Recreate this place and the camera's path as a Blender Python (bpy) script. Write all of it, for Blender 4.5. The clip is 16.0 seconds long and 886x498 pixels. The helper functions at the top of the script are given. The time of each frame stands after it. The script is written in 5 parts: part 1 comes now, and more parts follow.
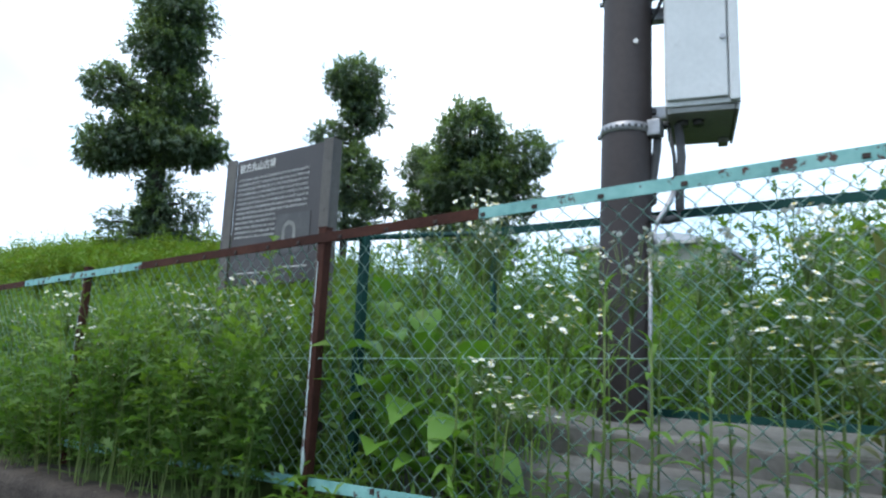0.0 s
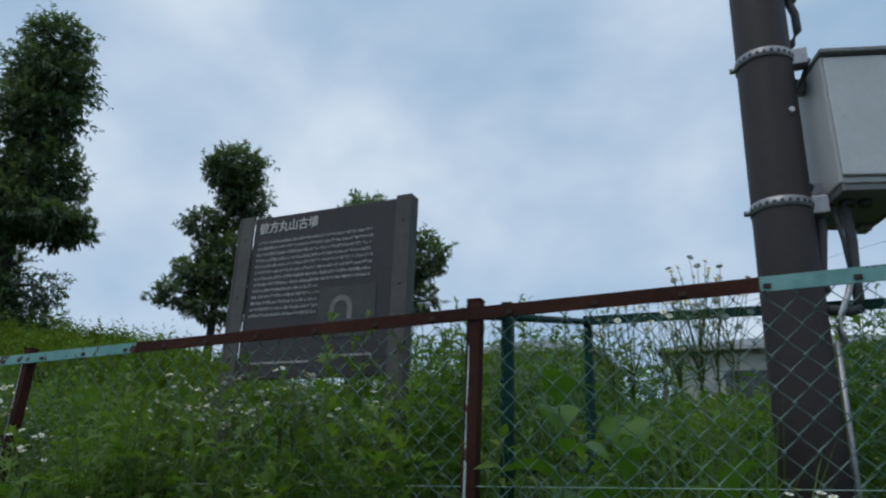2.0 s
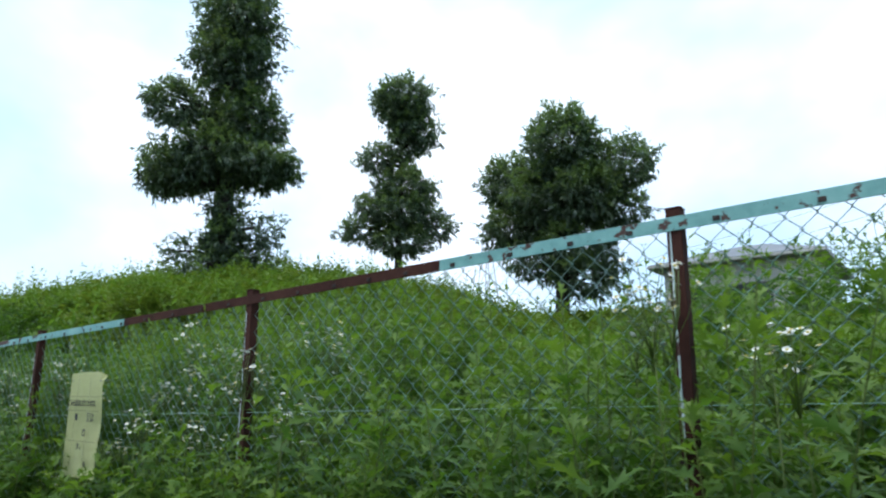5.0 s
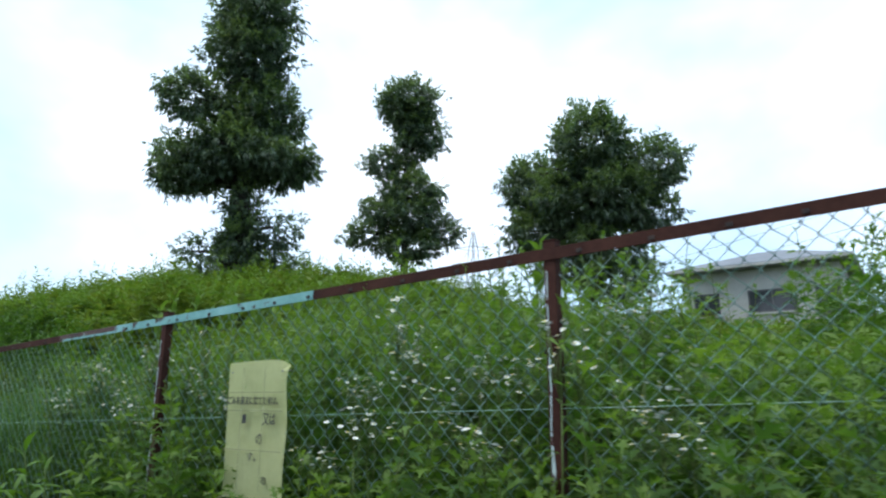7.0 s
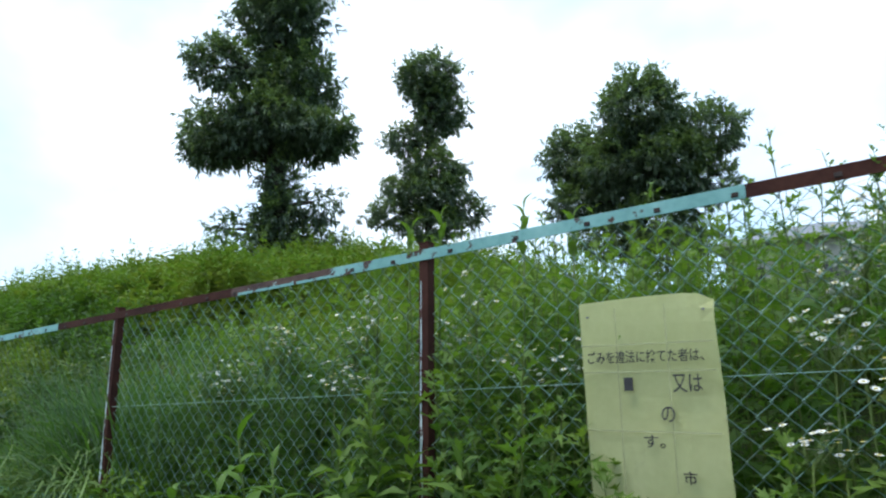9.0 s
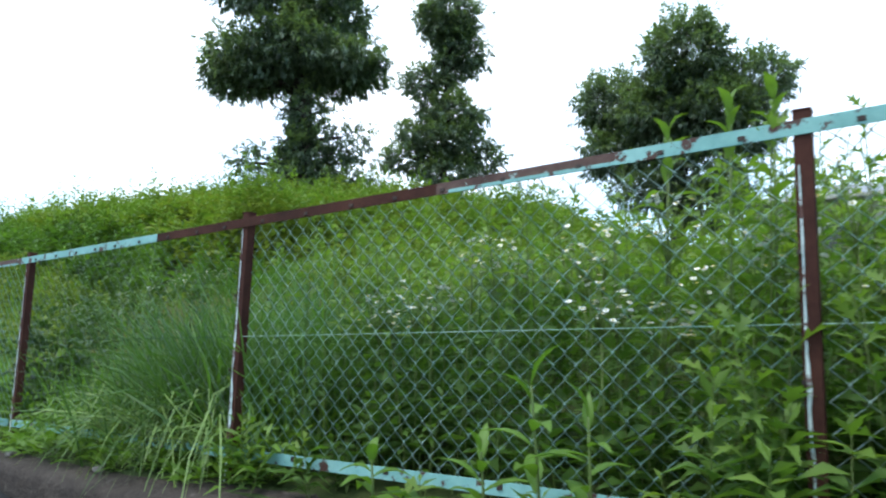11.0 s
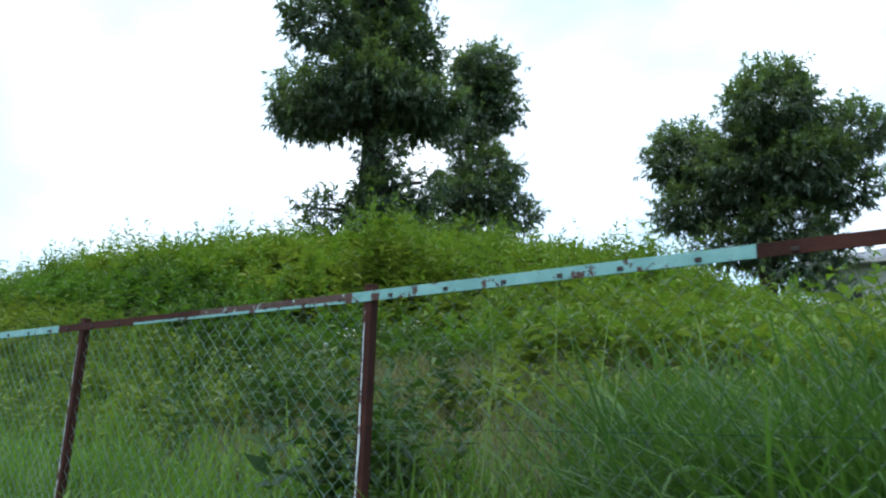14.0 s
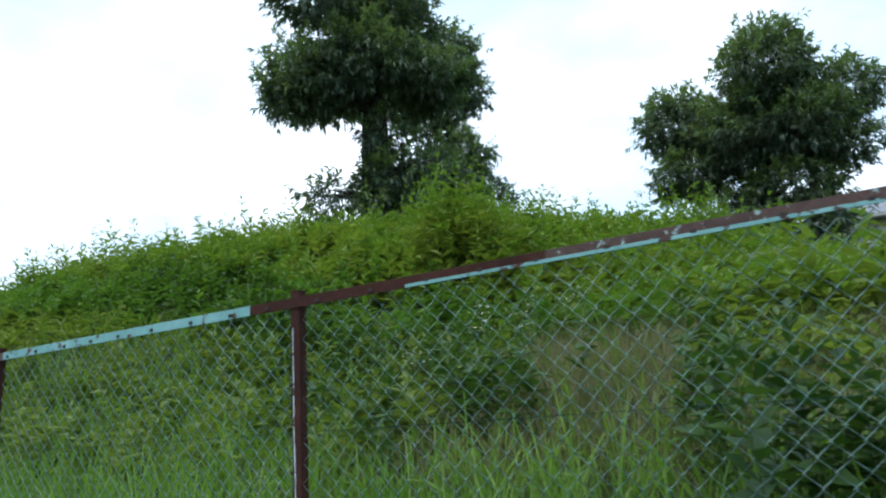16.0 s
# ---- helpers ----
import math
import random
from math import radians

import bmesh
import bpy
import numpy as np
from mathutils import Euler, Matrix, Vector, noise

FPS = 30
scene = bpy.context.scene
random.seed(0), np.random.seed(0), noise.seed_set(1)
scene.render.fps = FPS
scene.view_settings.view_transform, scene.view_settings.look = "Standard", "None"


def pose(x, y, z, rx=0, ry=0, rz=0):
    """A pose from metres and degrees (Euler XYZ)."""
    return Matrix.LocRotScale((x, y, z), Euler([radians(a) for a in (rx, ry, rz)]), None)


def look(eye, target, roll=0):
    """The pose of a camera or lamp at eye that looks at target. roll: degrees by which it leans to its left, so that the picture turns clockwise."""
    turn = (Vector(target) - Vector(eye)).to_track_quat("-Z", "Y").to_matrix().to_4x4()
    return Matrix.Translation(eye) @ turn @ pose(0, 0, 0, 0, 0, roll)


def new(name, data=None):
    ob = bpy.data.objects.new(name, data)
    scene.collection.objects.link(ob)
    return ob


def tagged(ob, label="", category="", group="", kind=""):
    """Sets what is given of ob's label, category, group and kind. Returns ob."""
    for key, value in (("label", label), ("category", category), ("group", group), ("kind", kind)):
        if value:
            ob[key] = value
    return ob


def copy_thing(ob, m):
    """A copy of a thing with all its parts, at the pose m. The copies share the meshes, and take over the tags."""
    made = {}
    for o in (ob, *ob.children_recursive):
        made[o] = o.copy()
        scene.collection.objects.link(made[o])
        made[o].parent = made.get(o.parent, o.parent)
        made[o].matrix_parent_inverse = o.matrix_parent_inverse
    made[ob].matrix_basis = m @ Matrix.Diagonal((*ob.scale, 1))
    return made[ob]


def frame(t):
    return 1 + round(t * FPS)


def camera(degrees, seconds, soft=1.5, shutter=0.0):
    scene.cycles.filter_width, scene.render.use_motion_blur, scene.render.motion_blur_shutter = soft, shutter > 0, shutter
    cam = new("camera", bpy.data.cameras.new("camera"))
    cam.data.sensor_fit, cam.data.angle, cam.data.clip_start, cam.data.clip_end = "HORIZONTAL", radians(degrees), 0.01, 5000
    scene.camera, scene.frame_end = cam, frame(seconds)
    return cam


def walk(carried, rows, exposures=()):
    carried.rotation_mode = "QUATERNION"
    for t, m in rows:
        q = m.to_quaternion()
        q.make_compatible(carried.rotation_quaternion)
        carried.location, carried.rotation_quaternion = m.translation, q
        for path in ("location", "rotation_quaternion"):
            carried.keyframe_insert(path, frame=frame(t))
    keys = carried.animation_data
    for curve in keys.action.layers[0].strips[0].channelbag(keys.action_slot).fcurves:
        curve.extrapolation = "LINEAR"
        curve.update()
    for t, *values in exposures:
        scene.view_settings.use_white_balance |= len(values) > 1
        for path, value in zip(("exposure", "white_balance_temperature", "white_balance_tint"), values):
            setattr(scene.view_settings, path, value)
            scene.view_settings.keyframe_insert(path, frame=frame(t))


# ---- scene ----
cam = camera(67.7, 16.0, soft=2.2, shutter=0.2)
PATH = [
    (0, (-0.063, 0.092, 1.484), (-1.257, 1.662, 1.814), 2.4),
    (0.5, (-0.393, 0.13, 1.502), (-1.572, 1.688, 1.931), 2.9),
    (1, (-0.719, 0.013, 1.511), (-1.772, 1.638, 2.013), 4.1),
    (1.5, (-0.942, 0.072, 1.514), (-1.881, 1.739, 2.095), 2.9),
    (2, (-1.293, 0.123, 1.497), (-2.1, 1.836, 2.142), 2.2),
    (2.5, (-1.597, 0.056, 1.501), (-2.394, 1.77, 2.156), -0.4),
    (3, (-1.96, 0.135, 1.48), (-2.967, 1.77, 2.039), 0.7),
    (3.5, (-2.312, 0.046, 1.471), (-3.347, 1.695, 1.93), -0.3),
    (4, (-2.665, 0.112, 1.451), (-3.803, 1.695, 1.9), -0.0),
    (4.2, (-2.84, 0.137, 1.447), (-4.061, 1.654, 1.904), 1.1),
    (6.3, (-4.26, 0.128, 1.373), (-5.374, 1.749, 1.738), 0.2),
    (6.5, (-4.447, 0.082, 1.359), (-5.555, 1.703, 1.738), 0.8),
    (7, (-4.85, 0.032, 1.365), (-6.002, 1.603, 1.821), 0.3),
    (7.5, (-5.316, 0.093, 1.334), (-6.555, 1.61, 1.735), 0.3),
    (8, (-5.676, -0.003, 1.336), (-6.89, 1.526, 1.772), -1.0),
    (8.2, (-5.855, 0.044, 1.318), (-7.069, 1.567, 1.772), -1.4),
    (10.3, (-7.211, 0.047, 1.276), (-8.235, 1.736, 1.593), 1.6),
    (10.5, (-7.311, 0.099, 1.264), (-8.356, 1.776, 1.573), 1.6),
    (11, (-7.696, 0.112, 1.23), (-8.84, 1.729, 1.502), 1.4),
    (11.5, (-8.062, 0.008, 1.241), (-9.214, 1.624, 1.482), 0.3),
    (12, (-8.548, 0.0, 1.233), (-9.755, 1.578, 1.469), -0.9),
    (12.5, (-8.944, -0.106, 1.24), (-10.139, 1.471, 1.532), -1.5),
    (13, (-9.412, -0.044, 1.234), (-10.603, 1.532, 1.547), 0.2),
    (13.5, (-9.845, -0.095, 1.252), (-10.979, 1.519, 1.585), 0.3),
    (14, (-10.303, -0.011, 1.256), (-11.391, 1.605, 1.71), 2.0),
    (14.5, (-10.751, -0.069, 1.265), (-11.8, 1.57, 1.728), 2.4),
    (15, (-11.247, -0.008, 1.207), (-12.321, 1.614, 1.672), 0.6),
    (15.5, (-11.692, -0.08, 1.225), (-12.697, 1.597, 1.651), -1.4),
    (16, (-12.188, -0.024, 1.205), (-13.118, 1.691, 1.647), -3.3),
]
EXPOSURES = [(0, 0.84), (0.6, 0.58), (1, 0.14), (1.5, -0.30), (2, -0.60), (2.6, -0.60), (3.2, -0.14), (3.5, 0.14), (4, 0.34), (6.5, 0.52), (8, 0.42), (10.5, 0.98), (12.5, 1.10), (13.4, 0.90), (14, 0.60), (15, 0.46), (16, 0.56)]
walk(cam, [(t, look(eye, target, roll)) for t, eye, target, roll in PATH], EXPOSURES)

# ---- world and sun: bright, thinly overcast day with a few blue gaps ----
world = bpy.data.worlds.new("sky_world")
scene.world = world
world.use_nodes = True
wt = world.node_tree
wt.nodes.clear()


def wnode(kind, **values):
    n = wt.nodes.new(kind)
    for k, v in values.items():
        n.inputs[k].default_value = v
    return n


SUN_UP, SUN_TURN = 66, 200
sky = wt.nodes.new("ShaderNodeTexSky")
sky.sky_type, sky.sun_disc = "NISHITA", False
sky.sun_elevation, sky.sun_rotation = radians(SUN_UP), radians(SUN_TURN)
coords = wt.nodes.new("ShaderNodeTexCoord")
stretch = wt.nodes.new("ShaderNodeMapping")
stretch.inputs["Scale"].default_value = (1.0, 1.0, 1.5)
stretch.inputs["Location"].default_value = (0.35, 0.1, 0.0)
clouds = wnode("ShaderNodeTexNoise", Scale=2.1, Detail=5.0, Roughness=0.45, Distortion=0.1)
ramp = wt.nodes.new("ShaderNodeValToRGB")
ramp.color_ramp.elements[0].position, ramp.color_ramp.elements[1].position = 0.42, 0.70
shade = wnode("ShaderNodeTexNoise", Scale=3.4, Detail=4.0, Roughness=0.5)
tone = wt.nodes.new("ShaderNodeValToRGB")
tone.color_ramp.elements[0].position, tone.color_ramp.elements[1].position = 0.32, 0.66
tone.color_ramp.elements[0].color, tone.color_ramp.elements[1].color = (0.80, 0.97, 1.19, 1), (1.20, 1.32, 1.46, 1)
blue = wt.nodes.new("ShaderNodeMixRGB")
blue.blend_type = "MULTIPLY"
blue.inputs[0].default_value, blue.inputs[2].default_value = 1.0, (0.11, 0.11, 0.11, 1)
haze = wt.nodes.new("ShaderNodeMixRGB")
haze.inputs[0].default_value, haze.inputs[2].default_value = 0.70, (0.64, 0.93, 1.27, 1)
mixed = wt.nodes.new("ShaderNodeMixRGB")
back = wnode("ShaderNodeBackground", Strength=1.0)
out = wt.nodes.new("ShaderNodeOutputWorld")
for a, b in ((coords.outputs["Generated"], stretch.inputs["Vector"]), (stretch.outputs[0], clouds.inputs["Vector"]), (stretch.outputs[0], shade.inputs["Vector"]),
             (clouds.outputs["Fac"], ramp.inputs[0]), (shade.outputs["Fac"], tone.inputs[0]), (sky.outputs[0], blue.inputs[1]), (blue.outputs[0], haze.inputs[1]),
             (haze.outputs[0], mixed.inputs[1]), (tone.outputs[0], mixed.inputs[2]), (ramp.outputs[0], mixed.inputs[0]), (mixed.outputs[0], back.inputs[0]), (back.outputs[0], out.inputs[0])):
    wt.links.new(a, b)

sun_data = bpy.data.lights.new("sun", "SUN")
sun_data.energy, sun_data.angle, sun_data.color = 1.2, radians(22), (1.0, 0.97, 0.92)
sun = new("sun", sun_data)
sun.matrix_world = pose(0, 0, 30, 90 - SUN_UP, 0, SUN_TURN * -1 + 180)

# ---- materials ----


def material(name, rough=0.7, metal=0.0):
    m = bpy.data.materials.new(name)
    m.use_nodes = True
    p = m.node_tree.nodes["Principled BSDF"]
    p.inputs["Roughness"].default_value, p.inputs["Metallic"].default_value = rough, metal
    return m, m.node_tree, p


def node(tree, kind, **values):
    n = tree.nodes.new(kind)
    for k, v in values.items():
        n.inputs[k.replace("_", " ")].default_value = v
    return n


def ramp_node(tree, fac, stops):
    r = tree.nodes.new("ShaderNodeValToRGB")
    while len(r.color_ramp.elements) < len(stops):
        r.color_ramp.elements.new(0.5)
    for e, (at, c) in zip(r.color_ramp.elements, stops):
        e.position, e.color = at, (*c, 1)
    tree.links.new(fac, r.inputs[0])
    return r.outputs[0]


def mix(tree, fac, a, b, mode="MIX"):
    n = tree.nodes.new("ShaderNodeMixRGB")
    n.blend_type = mode
    for socket, v in zip(n.inputs, (fac, a, b)):
        if isinstance(v, (int, float)):
            socket.default_value = v
        elif isinstance(v, tuple):
            socket.default_value = (*v, 1)
        else:
            tree.links.new(v, socket)
    return n.outputs[0]


def noise_node(tree, scale, detail=4.0, rough=0.55, vector=None):
    n = node(tree, "ShaderNodeTexNoise", Scale=scale, Detail=detail, Roughness=rough)
    c = tree.nodes.new("ShaderNodeTexCoord")
    tree.links.new(vector or c.outputs["Object"], n.inputs["Vector"])
    return n.outputs["Fac"]


def bump(tree, p, height, strength, distance=0.01):
    b = node(tree, "ShaderNodeBump", Strength=strength, Distance=distance)
    tree.links.new(height, b.inputs["Height"])
    tree.links.new(b.outputs[0], p.inputs["Normal"])


def surface(name, dark, mid, light, scale, fine, rough=0.8, metal=0.0, relief=0.3, depth=0.01, dirt=None, dirt_at=(0.55, 0.7), sheen=0.35):
    """A two-scale mottled surface with relief, and a dirt or wear colour where a coarse noise is high."""
    m, t, p = material(name, rough, metal)
    coarse, grain = noise_node(t, scale), noise_node(t, fine, 6.0)
    c = ramp_node(t, coarse, ((0.3, dark), (0.5, mid), (0.7, light)))
    c = mix(t, 0.35, c, ramp_node(t, grain, ((0.3, dark), (0.7, light))), "MIX")
    if dirt:
        worn = noise_node(t, scale * 2.7, 8.0, 0.65)
        c = mix(t, ramp_node(t, worn, ((dirt_at[0], (0, 0, 0)), (dirt_at[1], (1, 1, 1)))), c, dirt)
    t.links.new(c, p.inputs["Base Color"])
    p.inputs["Specular IOR Level"].default_value = sheen
    bump(t, p, grain, relief, depth)
    return m


def foliage(name, dark, mid, light, gloss=0.5, through_light=0.3, patch=0.35):
    """Leaf surface: colour differs from leaf to leaf and in broad patches; some light passes through."""
    m, t, p = material(name, gloss)
    g = t.nodes.new("ShaderNodeNewGeometry")
    c = ramp_node(t, g.outputs["Random Per Island"], ((0.0, dark), (0.55, mid), (1.0, light)))
    broad = noise_node(t, patch, 3.0)
    c = mix(t, 0.45, c, ramp_node(t, broad, ((0.35, dark), (0.52, mid), (0.66, light))))
    t.links.new(c, p.inputs["Base Color"])
    tr = node(t, "ShaderNodeBsdfTranslucent")
    t.links.new(mix(t, 1.0, c, (1.15, 1.25, 0.6), "MULTIPLY"), tr.inputs["Color"])
    ms = t.nodes.new("ShaderNodeMixShader")
    ms.inputs[0].default_value = through_light
    t.links.new(p.outputs[0], ms.inputs[1])
    t.links.new(tr.outputs[0], ms.inputs[2])
    t.links.new(ms.outputs[0], t.nodes["Material Output"].inputs["Surface"])
    return m


M_WEED = foliage("weed_leaf", (0.045, 0.101, 0.017), (0.083, 0.171, 0.027), (0.136, 0.242, 0.041), 0.6, 0.48, 0.8)
M_TIP = foliage("weed_tip_leaf", (0.087, 0.165, 0.022), (0.134, 0.225, 0.032), (0.2, 0.294, 0.048), 0.6, 0.45, 0.9)
M_MOUND = foliage("mound_leaf", (0.085, 0.129, 0.022), (0.15, 0.208, 0.036), (0.225, 0.282, 0.055), 0.7, 0.42, 0.4)
M_YOUNG = foliage("young_leaf", (0.077, 0.165, 0.018), (0.118, 0.225, 0.024), (0.165, 0.29, 0.034), 0.55, 0.4, 1.5)
M_BROAD = foliage("broad_leaf", (0.072, 0.17, 0.017), (0.113, 0.235, 0.025), (0.144, 0.28, 0.035), 0.5, 0.4, 1.5)
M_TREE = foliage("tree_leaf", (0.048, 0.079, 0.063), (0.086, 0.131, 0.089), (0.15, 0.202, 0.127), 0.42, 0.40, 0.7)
# lighter copy of the tree leaf, imitating light on the crown's upper side
M_TREELIT = foliage("lit_tree_leaf", (0.085, 0.14, 0.059), (0.14, 0.208, 0.09), (0.204, 0.272, 0.132), 0.42, 0.45, 0.7)
M_SHRUB = foliage("dark_shrub_leaf", (0.029, 0.072, 0.014), (0.049, 0.106, 0.021), (0.082, 0.148, 0.029), 0.5, 0.35, 0.8)
M_GRASS = foliage("grass_blade", (0.083, 0.176, 0.023), (0.141, 0.262, 0.036), (0.221, 0.358, 0.057), 0.55, 0.45, 0.8)
M_TUSSOCK = foliage("tussock_blade", (0.041, 0.102, 0.02), (0.073, 0.16, 0.031), (0.136, 0.246, 0.05), 0.5, 0.38, 0.8)
M_PALEGRASS = foliage("pale_grass_blade", (0.12, 0.209, 0.053), (0.19, 0.285, 0.075), (0.27, 0.37, 0.112), 0.5, 0.3, 0.8)
M_DRY = foliage("dry_grass", (0.110, 0.125, 0.045), (0.185, 0.180, 0.080), (0.270, 0.235, 0.125), 0.7, 0.35, 0.9)
M_STEM = foliage("green_stem", (0.062, 0.11, 0.017), (0.093, 0.14, 0.025), (0.124, 0.15, 0.035), 0.6, 0.1, 0.8)
M_PETAL = surface("white_petal", (0.72, 0.73, 0.68), (0.82, 0.82, 0.78), (0.86, 0.86, 0.84), 8, 60, 0.6, relief=0.05)
M_YOLK = surface("flower_disc", (0.55, 0.42, 0.06), (0.65, 0.52, 0.09), (0.72, 0.6, 0.14), 30, 90, 0.8, relief=0.1)
M_SOIL = surface("grassy_soil", (0.028, 0.042, 0.015), (0.045, 0.066, 0.021), (0.070, 0.092, 0.030), 0.9, 9, 0.95, relief=0.6, depth=0.04, sheen=0.1)
M_ASPHALT = surface("asphalt", (0.038, 0.038, 0.040), (0.050, 0.050, 0.051), (0.066, 0.065, 0.064), 0.8, 70, 0.9, relief=0.5, depth=0.004)
M_STONE = surface("dark_wall_stone", (0.030, 0.028, 0.028), (0.050, 0.046, 0.045), (0.085, 0.078, 0.072), 2.2, 26, 0.92, relief=0.7, depth=0.02, dirt=(0.045, 0.065, 0.025), dirt_at=(0.58, 0.72))
M_COPING = surface("dark_worn_coping", (0.028, 0.023, 0.020), (0.050, 0.041, 0.035), (0.090, 0.074, 0.062), 4, 38, 0.95, relief=0.9, depth=0.02, dirt=(0.14, 0.125, 0.11), dirt_at=(0.62, 0.72), sheen=0.15)
M_RUBBLE = surface("pale_rubble", (0.11, 0.10, 0.09), (0.19, 0.17, 0.155), (0.29, 0.265, 0.245), 9, 50, 0.9, relief=0.5)
M_CONCRETE = surface("weathered_concrete", (0.075, 0.072, 0.066), (0.120, 0.114, 0.104), (0.180, 0.170, 0.155), 2.5, 45, 0.95, relief=0.5, dirt=(0.045, 0.05, 0.035), dirt_at=(0.5, 0.72))
M_AQUA = surface("flaking_aqua_paint", (0.115, 0.27, 0.25), (0.165, 0.36, 0.335), (0.25, 0.46, 0.43), 6, 40, 0.6, relief=0.3, depth=0.003, dirt=(0.070, 0.036, 0.028), dirt_at=(0.575, 0.605), sheen=0.25)
M_RUST = surface("brown_primer_rust", (0.024, 0.010, 0.008), (0.048, 0.018, 0.013), (0.075, 0.030, 0.020), 5, 50, 0.85, relief=0.4, depth=0.003, dirt=(0.20, 0.25, 0.23), dirt_at=(0.72, 0.74), sheen=0.15)
M_MIXED = surface("half_flaked_rail_paint", (0.040, 0.020, 0.016), (0.075, 0.040, 0.032), (0.120, 0.075, 0.060), 9, 50, 0.75, relief=0.4, depth=0.003, dirt=(0.26, 0.36, 0.34), dirt_at=(0.61, 0.63))
M_PALEAQUA = surface("chalky_aqua_edge", (0.32, 0.44, 0.42), (0.48, 0.58, 0.56), (0.60, 0.68, 0.66), 7, 50, 0.6, relief=0.3, depth=0.003, dirt=(0.085, 0.04, 0.03), dirt_at=(0.52, 0.58))
M_WIRE = surface("green_coated_wire", (0.13, 0.29, 0.23), (0.27, 0.45, 0.38), (0.54, 0.66, 0.59), 3, 60, 0.5, relief=0.1, depth=0.001)
M_OLDWIRE = surface("dull_weathered_wire", (0.10, 0.17, 0.14), (0.19, 0.27, 0.23), (0.38, 0.46, 0.42), 3, 60, 0.7, relief=0.1, depth=0.001)
M_DARKGREEN = surface("dark_green_paint", (0.005, 0.028, 0.024), (0.008, 0.042, 0.035), (0.012, 0.058, 0.048), 4, 50, 0.6, relief=0.2, depth=0.002, sheen=0.15)
M_IRON = surface("rusty_clip", (0.02, 0.016, 0.014), (0.04, 0.03, 0.026), (0.07, 0.05, 0.04), 20, 90, 0.7, 0.3, relief=0.3, depth=0.002)
M_POLE = surface("brown_pole_paint", (0.028, 0.021, 0.020), (0.040, 0.030, 0.029), (0.054, 0.041, 0.039), 1.6, 40, 0.6, relief=0.25, depth=0.003)
M_BOX = surface("light_grey_box_paint", (0.46, 0.47, 0.47), (0.54, 0.55, 0.55), (0.60, 0.60, 0.60), 3, 50, 0.45, relief=0.08, depth=0.002, dirt=(0.36, 0.36, 0.34), dirt_at=(0.6, 0.85))
M_BOXDARK = surface("shaded_box_base", (0.16, 0.16, 0.15), (0.22, 0.22, 0.21), (0.28, 0.28, 0.27), 4, 50, 0.6, relief=0.1, depth=0.002)
M_STEEL = surface("dull_galvanised_steel", (0.22, 0.22, 0.23), (0.32, 0.32, 0.33), (0.42, 0.42, 0.43), 9, 60, 0.45, 0.7, relief=0.1, depth=0.002)
M_CABLE = surface("dark_conduit", (0.035, 0.035, 0.038), (0.05, 0.05, 0.053), (0.07, 0.07, 0.072), 5, 50, 0.6, relief=0.1, depth=0.002)
M_PANEL = surface("dark_brown_sign_panel", (0.030, 0.025, 0.025), (0.042, 0.035, 0.034), (0.054, 0.046, 0.044), 2.5, 60, 0.45, relief=0.08, depth=0.001)
M_SIGNPOST = surface("grey_brown_sign_post", (0.070, 0.064, 0.058), (0.100, 0.092, 0.085), (0.135, 0.124, 0.114), 3, 45, 0.7, relief=0.2, depth=0.002, sheen=0.25)
M_LETTER = surface("off_white_lettering", (0.50, 0.49, 0.46), (0.60, 0.58, 0.55), (0.70, 0.68, 0.65), 10, 80, 0.6, relief=0.05, depth=0.001)
M_FINEPRINT = surface("faded_fine_print", (0.30, 0.29, 0.28), (0.43, 0.42, 0.40), (0.56, 0.54, 0.52), 12, 80, 0.6, relief=0.05, depth=0.001)
M_PICTURE = surface("dark_photo_print", (0.035, 0.033, 0.034), (0.055, 0.052, 0.052), (0.085, 0.082, 0.078), 8, 60, 0.5, relief=0.05, depth=0.001)
M_ARCH = surface("pale_printed_arch", (0.12, 0.115, 0.105), (0.19, 0.185, 0.165), (0.27, 0.26, 0.24), 14, 80, 0.5, relief=0.05, depth=0.001)
M_NOTICE = surface("faded_yellow_sheet", (0.56, 0.57, 0.26), (0.64, 0.65, 0.32), (0.70, 0.71, 0.38), 3, 40, 0.55, relief=0.1, depth=0.002, dirt=(0.42, 0.42, 0.20), dirt_at=(0.62, 0.85))
M_INK = surface("black_ink", (0.02, 0.02, 0.02), (0.03, 0.03, 0.03), (0.05, 0.05, 0.045), 10, 60, 0.6, relief=0.05, depth=0.001)
M_CREASE = surface("crease_line", (0.30, 0.30, 0.15), (0.36, 0.36, 0.18), (0.40, 0.40, 0.22), 10, 60, 0.6, relief=0.05, depth=0.001)
M_BARK = surface("dark_bark", (0.028, 0.024, 0.020), (0.045, 0.038, 0.032), (0.070, 0.060, 0.050), 3, 22, 0.95, relief=0.9, depth=0.03)
M_PLASTER = surface("off_white_plaster", (0.34, 0.34, 0.31), (0.43, 0.42, 0.39), (0.52, 0.51, 0.48), 0.7, 12, 0.9, relief=0.2, dirt=(0.34, 0.34, 0.31), dirt_at=(0.58, 0.8))
M_ROOF = surface("grey_roof_sheet", (0.17, 0.18, 0.19), (0.22, 0.23, 0.24), (0.28, 0.29, 0.30), 0.8, 14, 0.7, relief=0.3)
M_DARKROOF = surface("dark_roof_tile", (0.045, 0.043, 0.045), (0.065, 0.062, 0.064), (0.09, 0.086, 0.086), 1.0, 14, 0.7, relief=0.3)
